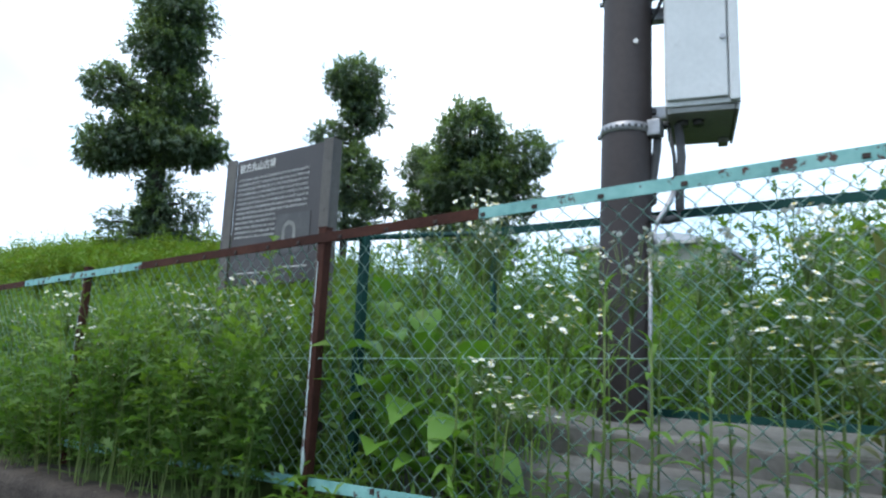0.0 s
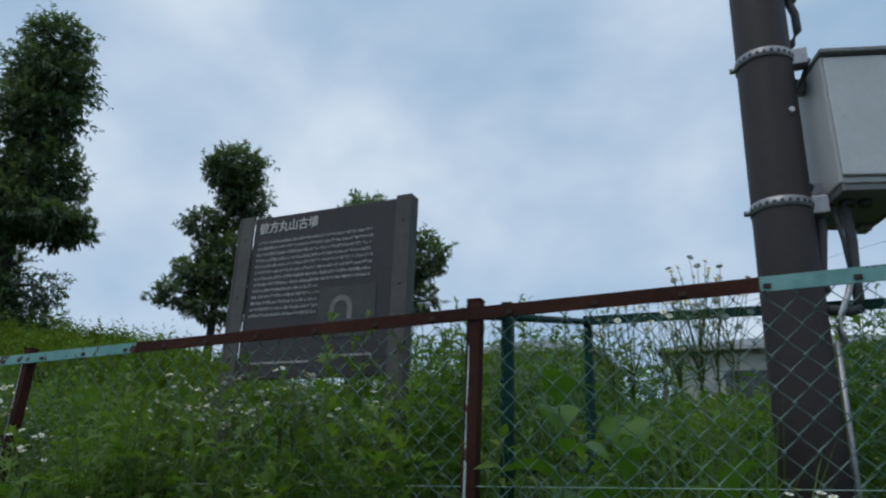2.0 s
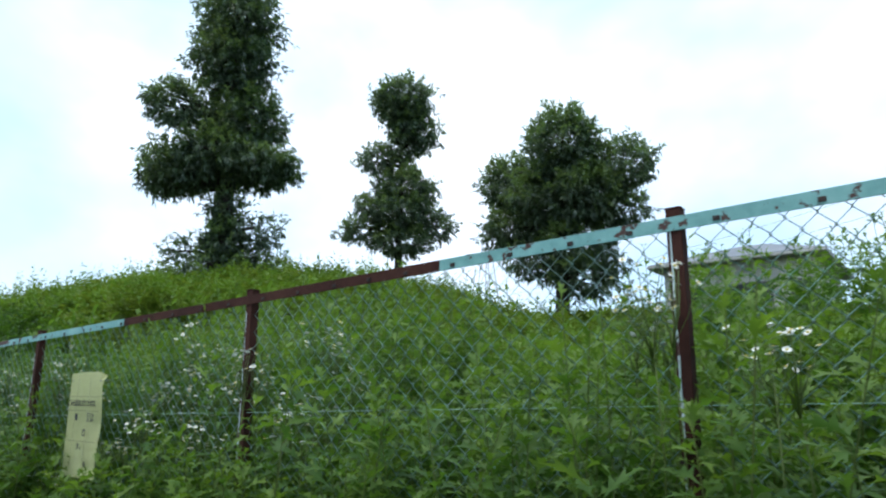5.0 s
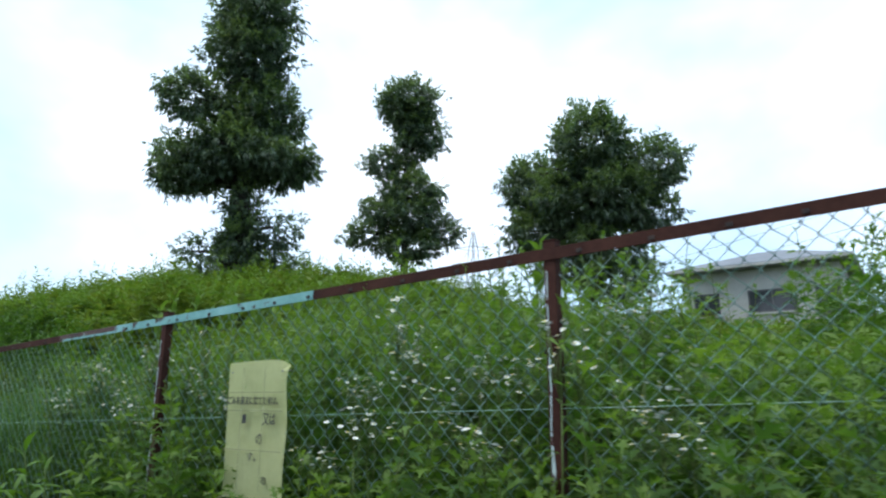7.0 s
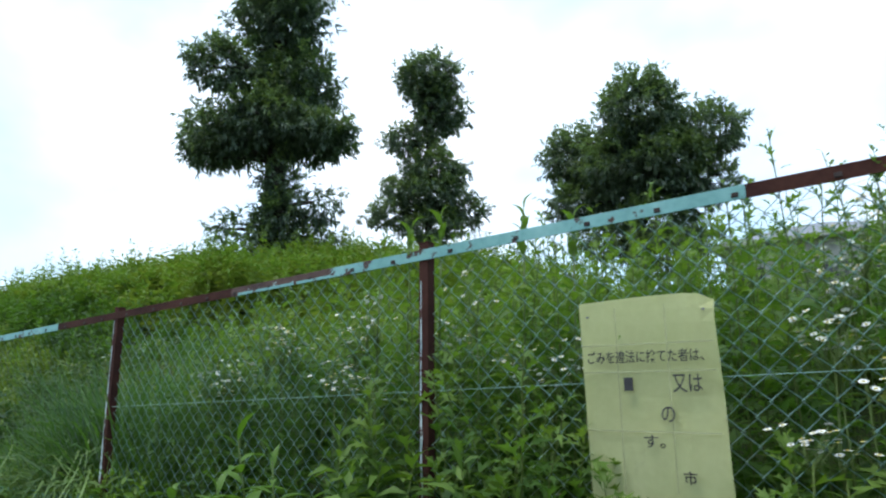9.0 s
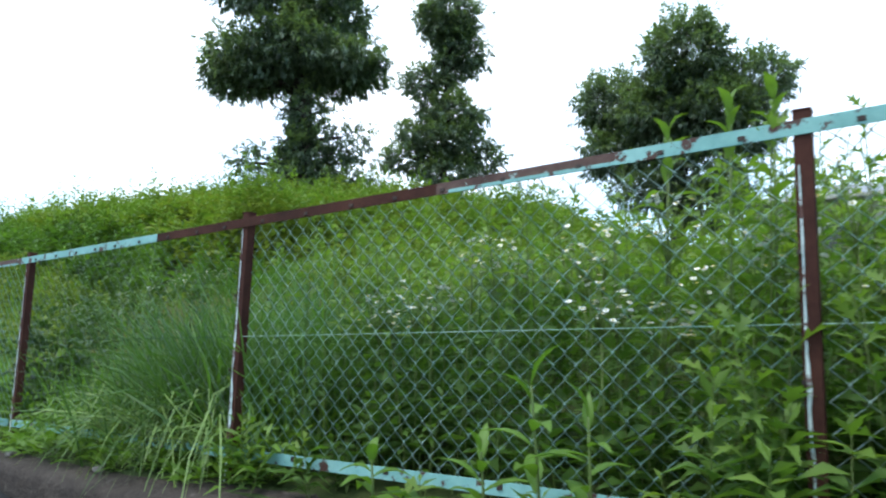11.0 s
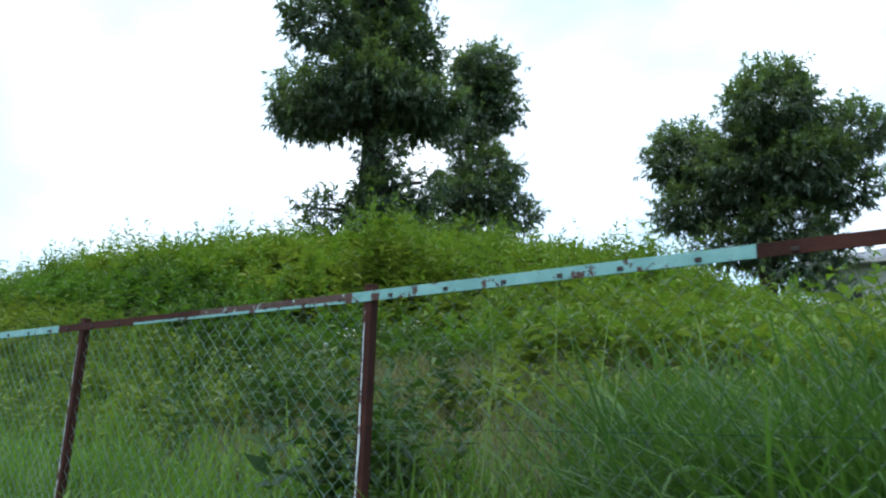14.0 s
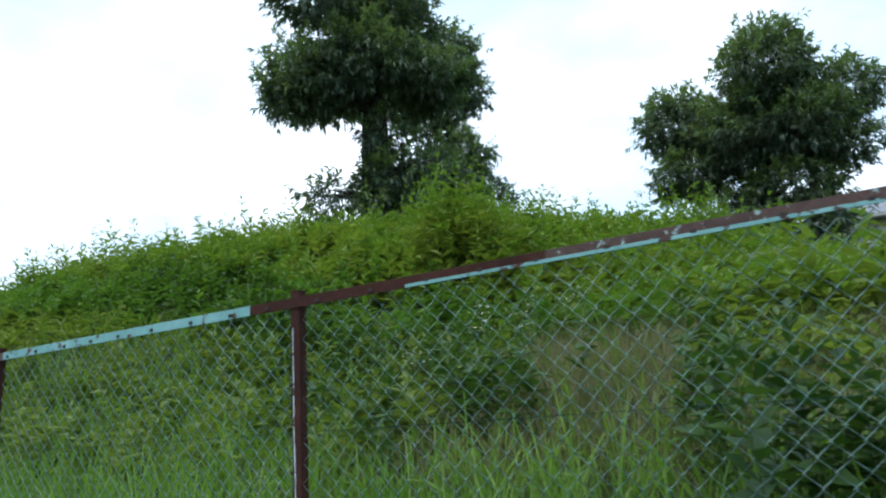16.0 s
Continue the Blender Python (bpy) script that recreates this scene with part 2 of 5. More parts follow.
M_FRAME = surface("dark_window_frame", (0.06, 0.06, 0.06), (0.09, 0.09, 0.09), (0.12, 0.12, 0.12), 4, 40, 0.5, relief=0.1)
M_GLASS = surface("dim_window_glass", (0.03, 0.035, 0.04), (0.045, 0.05, 0.055), (0.06, 0.065, 0.07), 1, 5, 0.08, relief=0.02)
M_TOWER = surface("tower_steel", (0.42, 0.45, 0.48), (0.50, 0.53, 0.56), (0.56, 0.59, 0.62), 1, 12, 0.6, 0.2, relief=0.1)

# ---- helpers for meshes ----


def part(name, bm, mat, parent=None, label=""):
    me = bpy.data.meshes.new(name)
    bm.to_mesh(me)
    bm.free()
    me.materials.append(mat)
    ob = new(name, me)
    if parent:
        ob.parent = parent
    return tagged(ob, label)


def flat_mesh(name, verts, faces, mat, parent=None, smooth=False):
    """One mesh from arrays of corners and faces (all of one size)."""
    verts, faces = np.asarray(verts, dtype=np.float32).reshape(-1, 3), np.asarray(faces, dtype=np.int32)
    me = bpy.data.meshes.new(name)
    me.vertices.add(len(verts))
    me.vertices.foreach_set("co", verts.ravel())
    n, k = faces.shape
    me.loops.add(n * k)
    me.loops.foreach_set("vertex_index", faces.ravel())
    me.polygons.add(n)
    me.polygons.foreach_set("loop_start", np.arange(0, n * k, k, dtype=np.int32))
    me.polygons.foreach_set("loop_total", np.full(n, k, dtype=np.int32))
    if smooth:
        me.polygons.foreach_set("use_smooth", np.ones(n, dtype=bool))
    me.update(calc_edges=True)
    me.materials.append(mat)
    ob = new(name, me)
    if parent:
        ob.parent = parent
    return ob


def box(bm, x0, x1, y0, y1, z0, z1, bevel=0.0, m=None):
    made = bmesh.ops.create_cube(bm, size=1.0)["verts"]
    for v in made:
        v.co = Vector((x0 + (v.co.x + 0.5) * (x1 - x0), y0 + (v.co.y + 0.5) * (y1 - y0), z0 + (v.co.z + 0.5) * (z1 - z0)))
    if bevel:
        edges = list({e for v in made for e in v.link_edges})
        made = bmesh.ops.bevel(bm, geom=edges, offset=bevel, segments=2, affect="EDGES", profile=0.6)["verts"]
    if m:
        bmesh.ops.transform(bm, matrix=m, verts=[v for v in made if v.is_valid])
    return bm


def boxed(*a, **k):
    return box(bmesh.new(), *a, **k)


def tube(bm, points, radii, sides=8, caps=True):
    """A round bar along points, with a radius at each."""
    points, radii = [Vector(p) for p in points], [float(r) for r in radii]
    rings = []
    for i, p in enumerate(points):
        d = (points[min(i + 1, len(points) - 1)] - points[max(i - 1, 0)]).normalized()
        side = d.cross(Vector((0.0, 0.0, 1.0)) if abs(d.z) < 0.9 else Vector((1.0, 0.0, 0.0))).normalized()
        up = side.cross(d)
        rings.append([bm.verts.new(p + radii[i] * (side * math.cos(a) + up * math.sin(a))) for a in (2 * math.pi * k / sides for k in range(sides))])
    for a, b in zip(rings, rings[1:]):
        for k in range(sides):
            f = bm.faces.new((a[k], a[(k + 1) % sides], b[(k + 1) % sides], b[k]))
            f.smooth = True
    if caps:
        bm.faces.new(rings[0][::-1])
        bm.faces.new(rings[-1])
    return bm


def tubed(points, radii, sides=8):
    return tube(bmesh.new(), points, radii, sides)


def thing(name, label, category, at=(0, 0, 0), group="", kind=""):
    ob = new(name)
    ob.empty_display_size = 0.2
    ob.location = at
    return tagged(ob, label, category, group, kind)


def lettering(name, body, size, mat, parent, m, width=None, height=None):
    """Raised letters as a mesh under parent, at m; scaled to width and height when given."""
    c = bpy.data.curves.new(name, "FONT")
    c.body, c.size, c.extrude = body, size, 0.0008
    c.resolution_u, c.offset = 3, 0.007 * size
    o = bpy.data.objects.new(name, c)
    scene.collection.objects.link(o)
    bpy.context.view_layer.update()
    me = bpy.data.meshes.new_from_object(o.evaluated_get(bpy.context.evaluated_depsgraph_get()))
    bpy.data.objects.remove(o)
    lo = [min(v.co[i] for v in me.vertices) for i in (0, 1)]
    hi = [max(v.co[i] for v in me.vertices) for i in (0, 1)]
    sx = width / (hi[0] - lo[0]) if width else 1.0
    sy = height / (hi[1] - lo[1]) if height else sx
    me.transform(m @ Matrix.Diagonal((sx, sy, 1, 1)) @ Matrix.Translation((-lo[0], -lo[1], 0)))
    me.materials.clear()
    me.materials.append(mat)
    ob = new(name, me)
    ob.parent = parent
    return ob


# ---- lie of the land ----


def road_z(x):
    return 0.0215 * np.clip(x, -40, 30)


def base_z(x):
    """Height of the ground along the fence."""
    return 0.90 + 0.031 * (np.clip(x, -30, 12) + 2)


MOUND, REACH = (-22.3, 14.0), 12.0


def ground_z(x, y):
    """Height of the bank and the mound behind the fence."""
    x, y = np.asarray(x, dtype=float), np.asarray(y, dtype=float)
    d = np.hypot((x - MOUND[0]) / 1.25, y - MOUND[1]) / REACH
    dome = 0.5 + 4.0 * (1 - np.minimum(d, 1.6) ** 2.4)
    steep = 0.21 + 0.10 * np.clip((-10.0 - x) / 2.0, 0, 1)
    plane = base_z(x) + 0.02 + steep * np.clip(y - 1.9, 0, 3.1) + (0.125 - 0.03 * np.clip((x + 12.0) / 4.0, 0, 1)) * np.clip(y - 5.0, 0, 23)
    dome = dome + 0.14 * np.exp(-((x + 15.6) / 3.2) ** 2 - ((y - 12.4) / 2.6) ** 2)
    k = 0.35
    h = np.clip(0.5 + 0.5 * (dome - plane) / k, 0, 1)
    land = plane * (1 - h) + dome * h + k * h * (1 - h)
    return land + 0.05 * np.sin(1.7 * x + 0.6 * y) * np.sin(1.1 * y - 0.5 * x) * np.clip((y - 2.2), 0, 1)


EDGE = 1.62   # outer edge of the retaining wall's top


def sheet(name, xs, ys, height, mat):
    gx, gy = np.meshgrid(xs, ys, indexing="ij")
    v = np.stack([gx, gy, height(gx, gy)], axis=-1).reshape(-1, 3)
    n, m = len(xs), len(ys)
    i = (np.arange(n - 1)[:, None] * m + np.arange(m - 1)[None, :]).ravel()
    return flat_mesh(name, v, np.stack([i, i + m, i + m + 1, i + 1], axis=1), mat, smooth=True)


def whole_ground(x, y):
    low = road_z(x) - 0.02 + np.clip(-y - 6, 0, 60) * 0.01
    return np.where(y < EDGE + 0.1, low, ground_z(x, np.maximum(y, 1.9)) - 0.02)


far = np.array([60, 90, 140, 250, 500, 1000, 2000], dtype=float)
xs = np.concatenate([-far[::-1], np.arange(-48, 24.1, 0.4), far])
ys = np.concatenate([-far[::-1], [-40, -20, -10, -6, -4, 0, 1.0, 1.5, EDGE + 0.09, EDGE + 0.11], np.arange(1.9, 40, 0.4), far])
tagged(sheet("ground", xs, ys, whole_ground, M_SOIL), "weedy green soil of a bank and a low burial mound", "ground", kind="structure")
tagged(sheet("road", np.arange(-60, 40.1, 2.0), np.array([-3.6, -1.5, 0.0, 1.3, EDGE - 0.02]), lambda x, y: road_z(x) + 0.004, M_ASPHALT), "narrow grey asphalt road beside a stone wall", "road", kind="structure")

# ---- leaf and blade geometry ----
rng = np.random.default_rng(7)


def unit(v):
    return v / np.maximum(np.linalg.norm(v, axis=-1, keepdims=True), 1e-9)


class Leaves:
    """Gathers leaves and blades, to become one mesh."""

    def __init__(self):
        self.verts, self.faces, self.count = [], [], 0

    def add(self, v, f):
        k = v.shape[1]
        idx = self.count + (np.arange(v.shape[0]) * k)[:, None, None] + np.asarray(f)[None]
        self.verts.append(v.reshape(-1, 3))
        self.faces.append(idx.reshape(-1, 3))
        self.count += v.shape[0] * k

    def leaf(self, at, way, length, width, droop=0.2, fold=0.25, simple=False):
        up = np.tile(np.array([0.0, 0.0, 1.0]), (len(at), 1)) + 0.25 * rng.normal(size=at.shape)
        side = unit(np.cross(way, up))
        top = np.cross(side, way)
        length, width = length[:, None], width[:, None]
        mid = at + way * length * 0.45 + top * length * 0.06
        tip = at + way * length - np.array([0.0, 0.0, 1.0]) * length * droop
        left, right = mid - side * width * 0.5, mid + side * width * 0.5
        if simple:
            self.add(np.stack([at, right, tip, left], axis=1), [(0, 1, 2), (0, 2, 3)])
        else:
            self.add(np.stack([at, left, mid - top * width * fold, right, tip], axis=1), [(0, 2, 1), (0, 3, 2), (1, 2, 4), (2, 3, 4)])

    def lobed(self, at, way, length, spread, droop):
        """Deeply cut leaves with two pairs of pointed side lobes."""
        z = np.array([0.0, 0.0, 1.0])
        side = unit(np.cross(way, z + 0.3 * rng.normal(size=at.shape)))
        top = np.cross(side, way)
        rim = ((0, 0), (0.30, 0.07), (0.50, 0.40), (0.48, 0.09), (0.76, 0.30), (0.70, 0.09), (1, 0), (0.30, -0.07), (0.46, -0.40), (0.48, -0.09), (0.78, -0.30), (0.70, -0.09))
        ring = [at + way * (length * u)[:, None] + side * (length * spread * v)[:, None] + top * (length * (0.08 * math.sin(3 * u) + 0.22 * abs(v)))[:, None] - z * (length * u * u)[:, None] * droop for u, v in rim]
        self.add(np.stack(ring, axis=1), [(0, 7, 1), (1, 3, 2), (1, 9, 3), (1, 7, 9), (7, 8, 9), (3, 5, 4), (3, 11, 5), (3, 9, 11), (9, 10, 11), (5, 11, 6)])

    def blade(self, at, way, length, width, droop):
        """Long grass blades that bow over."""
        z = np.array([0.0, 0.0, 1.0])
        side = unit(np.cross(way, z + 0.3 * rng.normal(size=at.shape)))
        rings = []
        for s, w in ((0.0, 0.7), (0.3, 1.0), (0.6, 0.8), (0.85, 0.45)):
            c = at + way * (length * s)[:, None] - z * (droop * length * s ** 2.2)[:, None]
            rings += [c - side * (width * w / 2)[:, None], c + side * (width * w / 2)[:, None]]
        rings.append(at + way * length[:, None] - z * (droop * length)[:, None])
        self.add(np.stack(rings, axis=1), [(0, 1, 3), (0, 3, 2), (2, 3, 5), (2, 5, 4), (4, 5, 7), (4, 7, 6), (6, 7, 8)])

    def stem(self, foot, head, thick):
        a = np.array([[1.0, 0, 0], [-0.5, 0.87, 0], [-0.5, -0.87, 0]])
        v = np.concatenate([foot[:, None] + a[None] * thick[:, None, None], head[:, None] + a[None] * thick[:, None, None] * 0.5], axis=1)
        self.add(v, [(0, 1, 4), (0, 4, 3), (1, 2, 5), (1, 5, 4), (2, 0, 3), (2, 3, 5)])

    def make(self, name, mat, parent=None):
        return flat_mesh(name, np.concatenate(self.verts), np.concatenate(self.faces), mat, parent)


def around(n, up_lo, up_hi):
    a, e = rng.uniform(0, 2 * math.pi, n), rng.uniform(up_lo, up_hi, n)
    return np.stack([np.cos(a) * np.cos(e), np.sin(a) * np.cos(e), np.sin(e)], axis=1)


def herbs(leaves, stems, foot, tall, per, size, slim=0.24, simple=False, lean=0.12, low=0.15, tips=None, cut=False):
    """Upright leafy herbs: a stem with leaves all round it, larger in the middle, in a tuft at the tip."""
    n = len(foot)
    head = foot + np.stack([rng.normal(0, lean, n), rng.normal(0, lean, n), np.ones(n)], axis=1) * tall[:, None]
    if stems is not None:
        stems.stem(foot, head, 0.0022 + 0.0018 * tall)
    k = n * per
    s = np.repeat(np.tile((np.arange(per) + 0.5) / per, (n, 1)) * (1 - low) + low, 1).reshape(n, per) + rng.normal(0, 0.03, (n, per))
    s = np.clip(s, low, 1.0)
    at = (foot[:, None] + (head - foot)[:, None] * s[:, :, None]).reshape(k, 3)
    s = s.ravel()
    turn = (np.arange(per) * 2.4)[None] + rng.uniform(0, 6.28, (n, 1)) + rng.normal(0, 0.3, (n, per))
    rise = np.where(s > 0.88, rng.uniform(0.5, 1.2, k), rng.uniform(0.0, 0.75, k))
    turn = turn.ravel()
    way = np.stack([np.cos(turn) * np.cos(rise), np.sin(turn) * np.cos(rise), np.sin(rise)], axis=1)
    length = size * rng.uniform(0.7, 1.35, k) * (0.55 + 0.9 * np.sin(np.clip(s, 0.1, 0.95) * math.pi))
    width, sag = length * slim * rng.uniform(0.8, 1.25, k), rng.uniform(0.0, 0.35, k)[:, None]
    young = (s > 0.74) if tips is not None else np.zeros(k, dtype=bool)
    if cut:
        old = ~young
        leaves.lobed(at[old], way[old], length[old] * 0.88, rng.uniform(0.4, 0.75, old.sum()), sag[old])
        if tips is not None:
            tips.lobed(at[young], way[young], length[young] * 1.05, rng.uniform(0.4, 0.75, young.sum()), sag[young])
        return
    leaves.leaf(at[~young], way[~young], length[~young], width[~young], sag[~young], simple=simple)
    if tips is not None:
        tips.leaf(at[young], way[young], length[young], width[young], sag[young], simple=simple)


def scatter(x0, x1, y0, y1, per_m2):
    n = int((x1 - x0) * (y1 - y0) * per_m2)
    return rng.uniform(x0, x1, n), rng.uniform(y0, y1, n)


def patchy(x, y, size, seed):
    """A smooth random field from 0 to 1, for uneven growth."""
    return np.array([noise.noise(Vector((a / size, b / size, seed))) for a, b in zip(x, y)]) * 0.5 + 0.5


# ---- retaining wall of dark field stones under the fence ----
wall = thing("retaining_wall", "low dark fieldstone retaining wall with weeds along its top", "wall", kind="structure")
bm = bmesh.new()
rows = []
for x in np.arange(-30, 8.1, 1.0):
    rows.append([bm.verts.new(p) for p in ((x, EDGE - 0.06, road_z(x) - 0.3), (x, EDGE + 0.03, base_z(x) - 0.08), (x, EDGE + 0.34, base_z(x) - 0.05), (x, EDGE + 0.34, road_z(x) - 0.3))])
for a, b in zip(rows, rows[1:]):
    for k in range(4):
        bm.faces.new((a[k], b[k], b[(k + 1) % 4], a[(k + 1) % 4]))
part("wall_body", bm, M_STONE, wall)
nx_, across = 420, (EDGE - 0.035, EDGE - 0.045, EDGE - 0.03, EDGE + 0.03, EDGE + 0.10, EDGE + 0.18, EDGE + 0.28)
drop = (-0.14, -0.05, -0.012, 0.0, 0.006, 0.012, 0.0)
bm = bmesh.new()
rows = []
for x in np.linspace(3, -24, nx_):
    row = []
    for u, dz in zip(across, drop):
        q = Vector((x, u, 0))
        rough = noise.noise(q * 3.1) * 0.5 + noise.noise(q * 11) * 0.35 + noise.noise(q * 27) * 0.15
        edge_bite = max(0.0, noise.noise(Vector((x * 1.7, 4.0, 0))) - 0.25) * (0.16 if dz < 0.004 else 0.0)
        row.append(bm.verts.new((x, u + 0.03 * rough + edge_bite * 0.5, base_z(x) - 0.012 + dz + 0.022 * rough - edge_bite * 0.4)))
    rows.append(row)
for a, c in zip(rows, rows[1:]):
    for k in range(len(across) - 1):
        bm.faces.new((a[k], a[k + 1], c[k + 1], c[k])).smooth = True
part("coping", bm, M_COPING, wall, "rough dark worn coping")

# ---- chain-link fence ----
FENCE_Y = 1.88
POSTS = [1.9, -0.05, -2.0, -3.95, -5.77, -7.88, -9.93, -11.88, -13.84, -15.82, -17.8, -19.8]


def top_z(x):
    return 1.955 + 0.031 * (x + 2) + 0.0075 * min(max(-12.0 - x, 0.0), 4.0)


def sloped(x0, x1, y0, y1, dz0, dz1, bevel=0.0, ramp_z=top_z):
    """A bar along x that follows the fence's fall."""
    b = boxed(x0, x1, y0, y1, dz0, dz1, bevel)
    for v in b.verts:
        v.co.z += float(ramp_z(v.co.x))
    return b


def channel(z0, z1):
    """An upright steel channel, open to the back."""
    b = bmesh.new()
    line = ((-0.020, 0.010), (-0.020, -0.022), (-0.018, -0.024), (0.018, -0.024), (0.020, -0.022), (0.020, 0.014), (0.0155, 0.014), (0.0155, -0.0195), (-0.0155, -0.0195), (-0.0155, 0.010))
    low, high = [b.verts.new((u, v, z0)) for u, v in line], [b.verts.new((u, v, z1)) for u, v in line]
    n = len(line)
    for k in range(n):
        b.faces.new((low[k], low[(k + 1) % n], high[(k + 1) % n], high[k]))
    b.faces.new(low[::-1])
    b.faces.new(high)
    return b


def worn_strip(z0, z1, seed):
    """Old paint left on a post's face: a ragged strip, wide near the foot and thin towards the top."""
    b = bmesh.new()
    rows, n = [], int((z1 - z0) / 0.02)
    for k in range(n + 1):
        s = k / n
        q = Vector((seed * 3.7, s * 9.0, 0.5))
        ragged = 0.5 + 0.6 * noise.noise(q) + 0.35 * noise.noise(q * 4.3)
        w = 0.0022 + (0.019 * (1 - s) ** 1.3 + 0.002) * max(ragged, 0.05)
        left = -0.0155 + 0.004 * s + 0.008 * (1 - s) * max(0.0, noise.noise(q * 0.6 + Vector((5, 0, 0))) + 0.3)
        rows.append([b.verts.new((u, v, z0 + (z1 - z0) * s)) for u, v in ((left, -0.0242), (left, -0.0254), (left + w, -0.0254), (left + w, -0.0242))])
    for a, c in zip(rows, rows[1:]):
        for k in range(3):
            b.faces.new((a[k], a[k + 1], c[k + 1], c[k]))
    return b


fence = thing("chain_link_fence", "green chain-link fence with rusty brown posts and flaking aqua rails", "fence", (0, 0, 0))
for i, x in enumerate(POSTS):
    lean = (0.004, -0.006, 0.010, 0.0, -0.004, 0.006, 0.012, -0.010, -0.008, 0.004, 0.0, 0.0)[i]
    b = channel(base_z(x) - 0.06, top_z(x) + 0.022)
    p = part("post", b, M_RUST, fence)
    p.matrix_basis = pose(x - lean * top_z(x), FENCE_Y - 0.012, 0, 0, math.degrees(lean), 0)
    part("paint_strip", worn_strip(base_z(x) - 0.03, top_z(x) - 0.03 - 0.04 * (i % 3), i), M_PALEAQUA, p, "ragged strip of chalky aqua paint")
    part("cap", boxed(-0.022, 0.022, -0.026, 0.016, top_z(x) + 0.0225, top_z(x) + 0.028, 0.002), M_RUST, p)
    for h in (0.32, 0.62):
        part("bolt", boxed(-0.022, -0.012, -0.036, -0.0288, top_z(x) - h - 0.006, top_z(x) - h + 0.006, 0.002), M_IRON, p)

# top rail: stretches that kept their aqua paint and stretches of bare brown primer
STRETCHES = [(1.9, -1.25, 1), (-1.25, -3.33, 0), (-3.33, -4.73, 1), (-4.73, -6.82, 0), (-6.82, -8.33, 1), (-8.33, -8.95, 2), (-8.95, -10.56, 0), (-10.56, -11.95, 1), (-11.95, -12.85, 2), (-12.85, -14.06, 0), (-14.06, -15.75, 1), (-15.75, -17.0, 2), (-17.0, -19.8, 0)]
PAINTS = ((M_RUST, "brown primed steel angle rail"), (M_AQUA, "aqua-painted steel angle rail"), (M_MIXED, "steel angle rail with half its paint gone"))
for x1, x0, painted in STRETCHES:
    b = sloped(x0, x1, FENCE_Y - 0.042, FENCE_Y - 0.037, -0.038, 0.0, 0.001)
    part("rail_flange", sloped(x0, x1, FENCE_Y - 0.0365, FENCE_Y - 0.004, -0.006, -0.001, 0.001), PAINTS[painted][0], fence)
    part("top_rail", b, PAINTS[painted][0], fence, PAINTS[painted][1])
for x1, x0 in ((-8.3, -8.9), (-11.98, -13.35), (-15.9, -16.9)):
    part("rail_lip", sloped(x0, x1, FENCE_Y - 0.0455, FENCE_Y - 0.0425, -0.0385, -0.027, 0.001), M_AQUA, fence, "chalky aqua paint left along the rail's lower edge")
for a, c in zip(POSTS, POSTS[1:]):
    part("bottom_rail", sloped(c + 0.026, a - 0.026, FENCE_Y - 0.040, FENCE_Y - 0.035, -0.962, -0.922, 0.001), M_AQUA, fence, "aqua-painted steel bottom rail")
    part("tension_wire", sloped(c, a, FENCE_Y - 0.027, FENCE_Y - 0.0248, -0.487, -0.4853), M_WIRE if a > -9.5 else M_DARKGREEN, fence)
    for k in range(9):
        x = a + (c - a) * (k + 0.6 + 0.1 * math.sin(5 * k)) / 9.2
        part("clip", sloped(x - 0.009, x + 0.009, FENCE_Y - 0.046, FENCE_Y - 0.0405, -0.031, -0.018, 0.002), M_IRON, fence)
        if k % 2:
            part("clip", sloped(x - 0.010, x + 0.010, FENCE_Y - 0.044, FENCE_Y - 0.0385, -0.945, -0.925, 0.002), M_IRON, fence)


CELL = 0.071


def netting(p0, p1, z_top, z_low, cell, r=0.0017):
    """Chain link from p0 to p1: zigzag wires that hook into one another."""
    p0, p1 = np.array(p0, float), np.array(p1, float)
    run = np.linalg.norm(p1 - p0)
    along = (p1 - p0) / run
    out_dir = np.array([-along[1], along[0]])
    n, m = int(run / (cell / 2)), int((z_top[0] - z_low[0]) / (cell / 2))
    verts, faces = [], []
    ring = [(math.cos(a), math.sin(a)) for a in (0.5, 2.6, 4.7)]
    wob = np.random.default_rng(3)
    for i in range(n):
        first = len(verts)
        for j in range(m + 1):
            u = (i + (j + i) % 2) * cell / 2 + (0.0028 if (j + i) % 2 else -0.0028) + wob.normal(0, 0.0014)
            u = max(u, 0.0)
            f = min(max(u / run, 0), 1)
            zt, zl = z_top[0] * (1 - f) + z_top[1] * f, z_low[0] * (1 - f) + z_low[1] * f
            z = zt + (zl - zt) * j / m
            o = (0.0018 if (j + i) % 2 else -0.0018) + 0.006 * math.sin(u * 2.1 + 1.3 * j / m * 3)
            c = p0 + along * min(u, run) + out_dir * o
            for a, b in ring:
                verts.append((c[0] + along[0] * r * a, c[1] + along[1] * r * a + r * b * 0.6, z + r * b * 0.8))
        for j in range(m):
            for k in range(3):
                q = first + 3 * j
                faces.append((q + k, q + (k + 1) % 3, q + 3 + (k + 1) % 3, q + 3 + k))
    return verts, faces


for a, c in zip(POSTS, POSTS[1:]):
    v, f = netting((a - 0.02, FENCE_Y - 0.020), (c + 0.02, FENCE_Y - 0.020), (top_z(a) - 0.01, top_z(c) - 0.01), (top_z(a) - 0.95, top_z(c) - 0.95), CELL, 0.0020 if a > -9.5 else 0.0011 if a > -11.5 else 0.0017 if a > -13 else 0.0023)
    flat_mesh("wire_mesh", v, f, M_OLDWIRE if -11.5 < a < -9.5 else M_WIRE, fence)

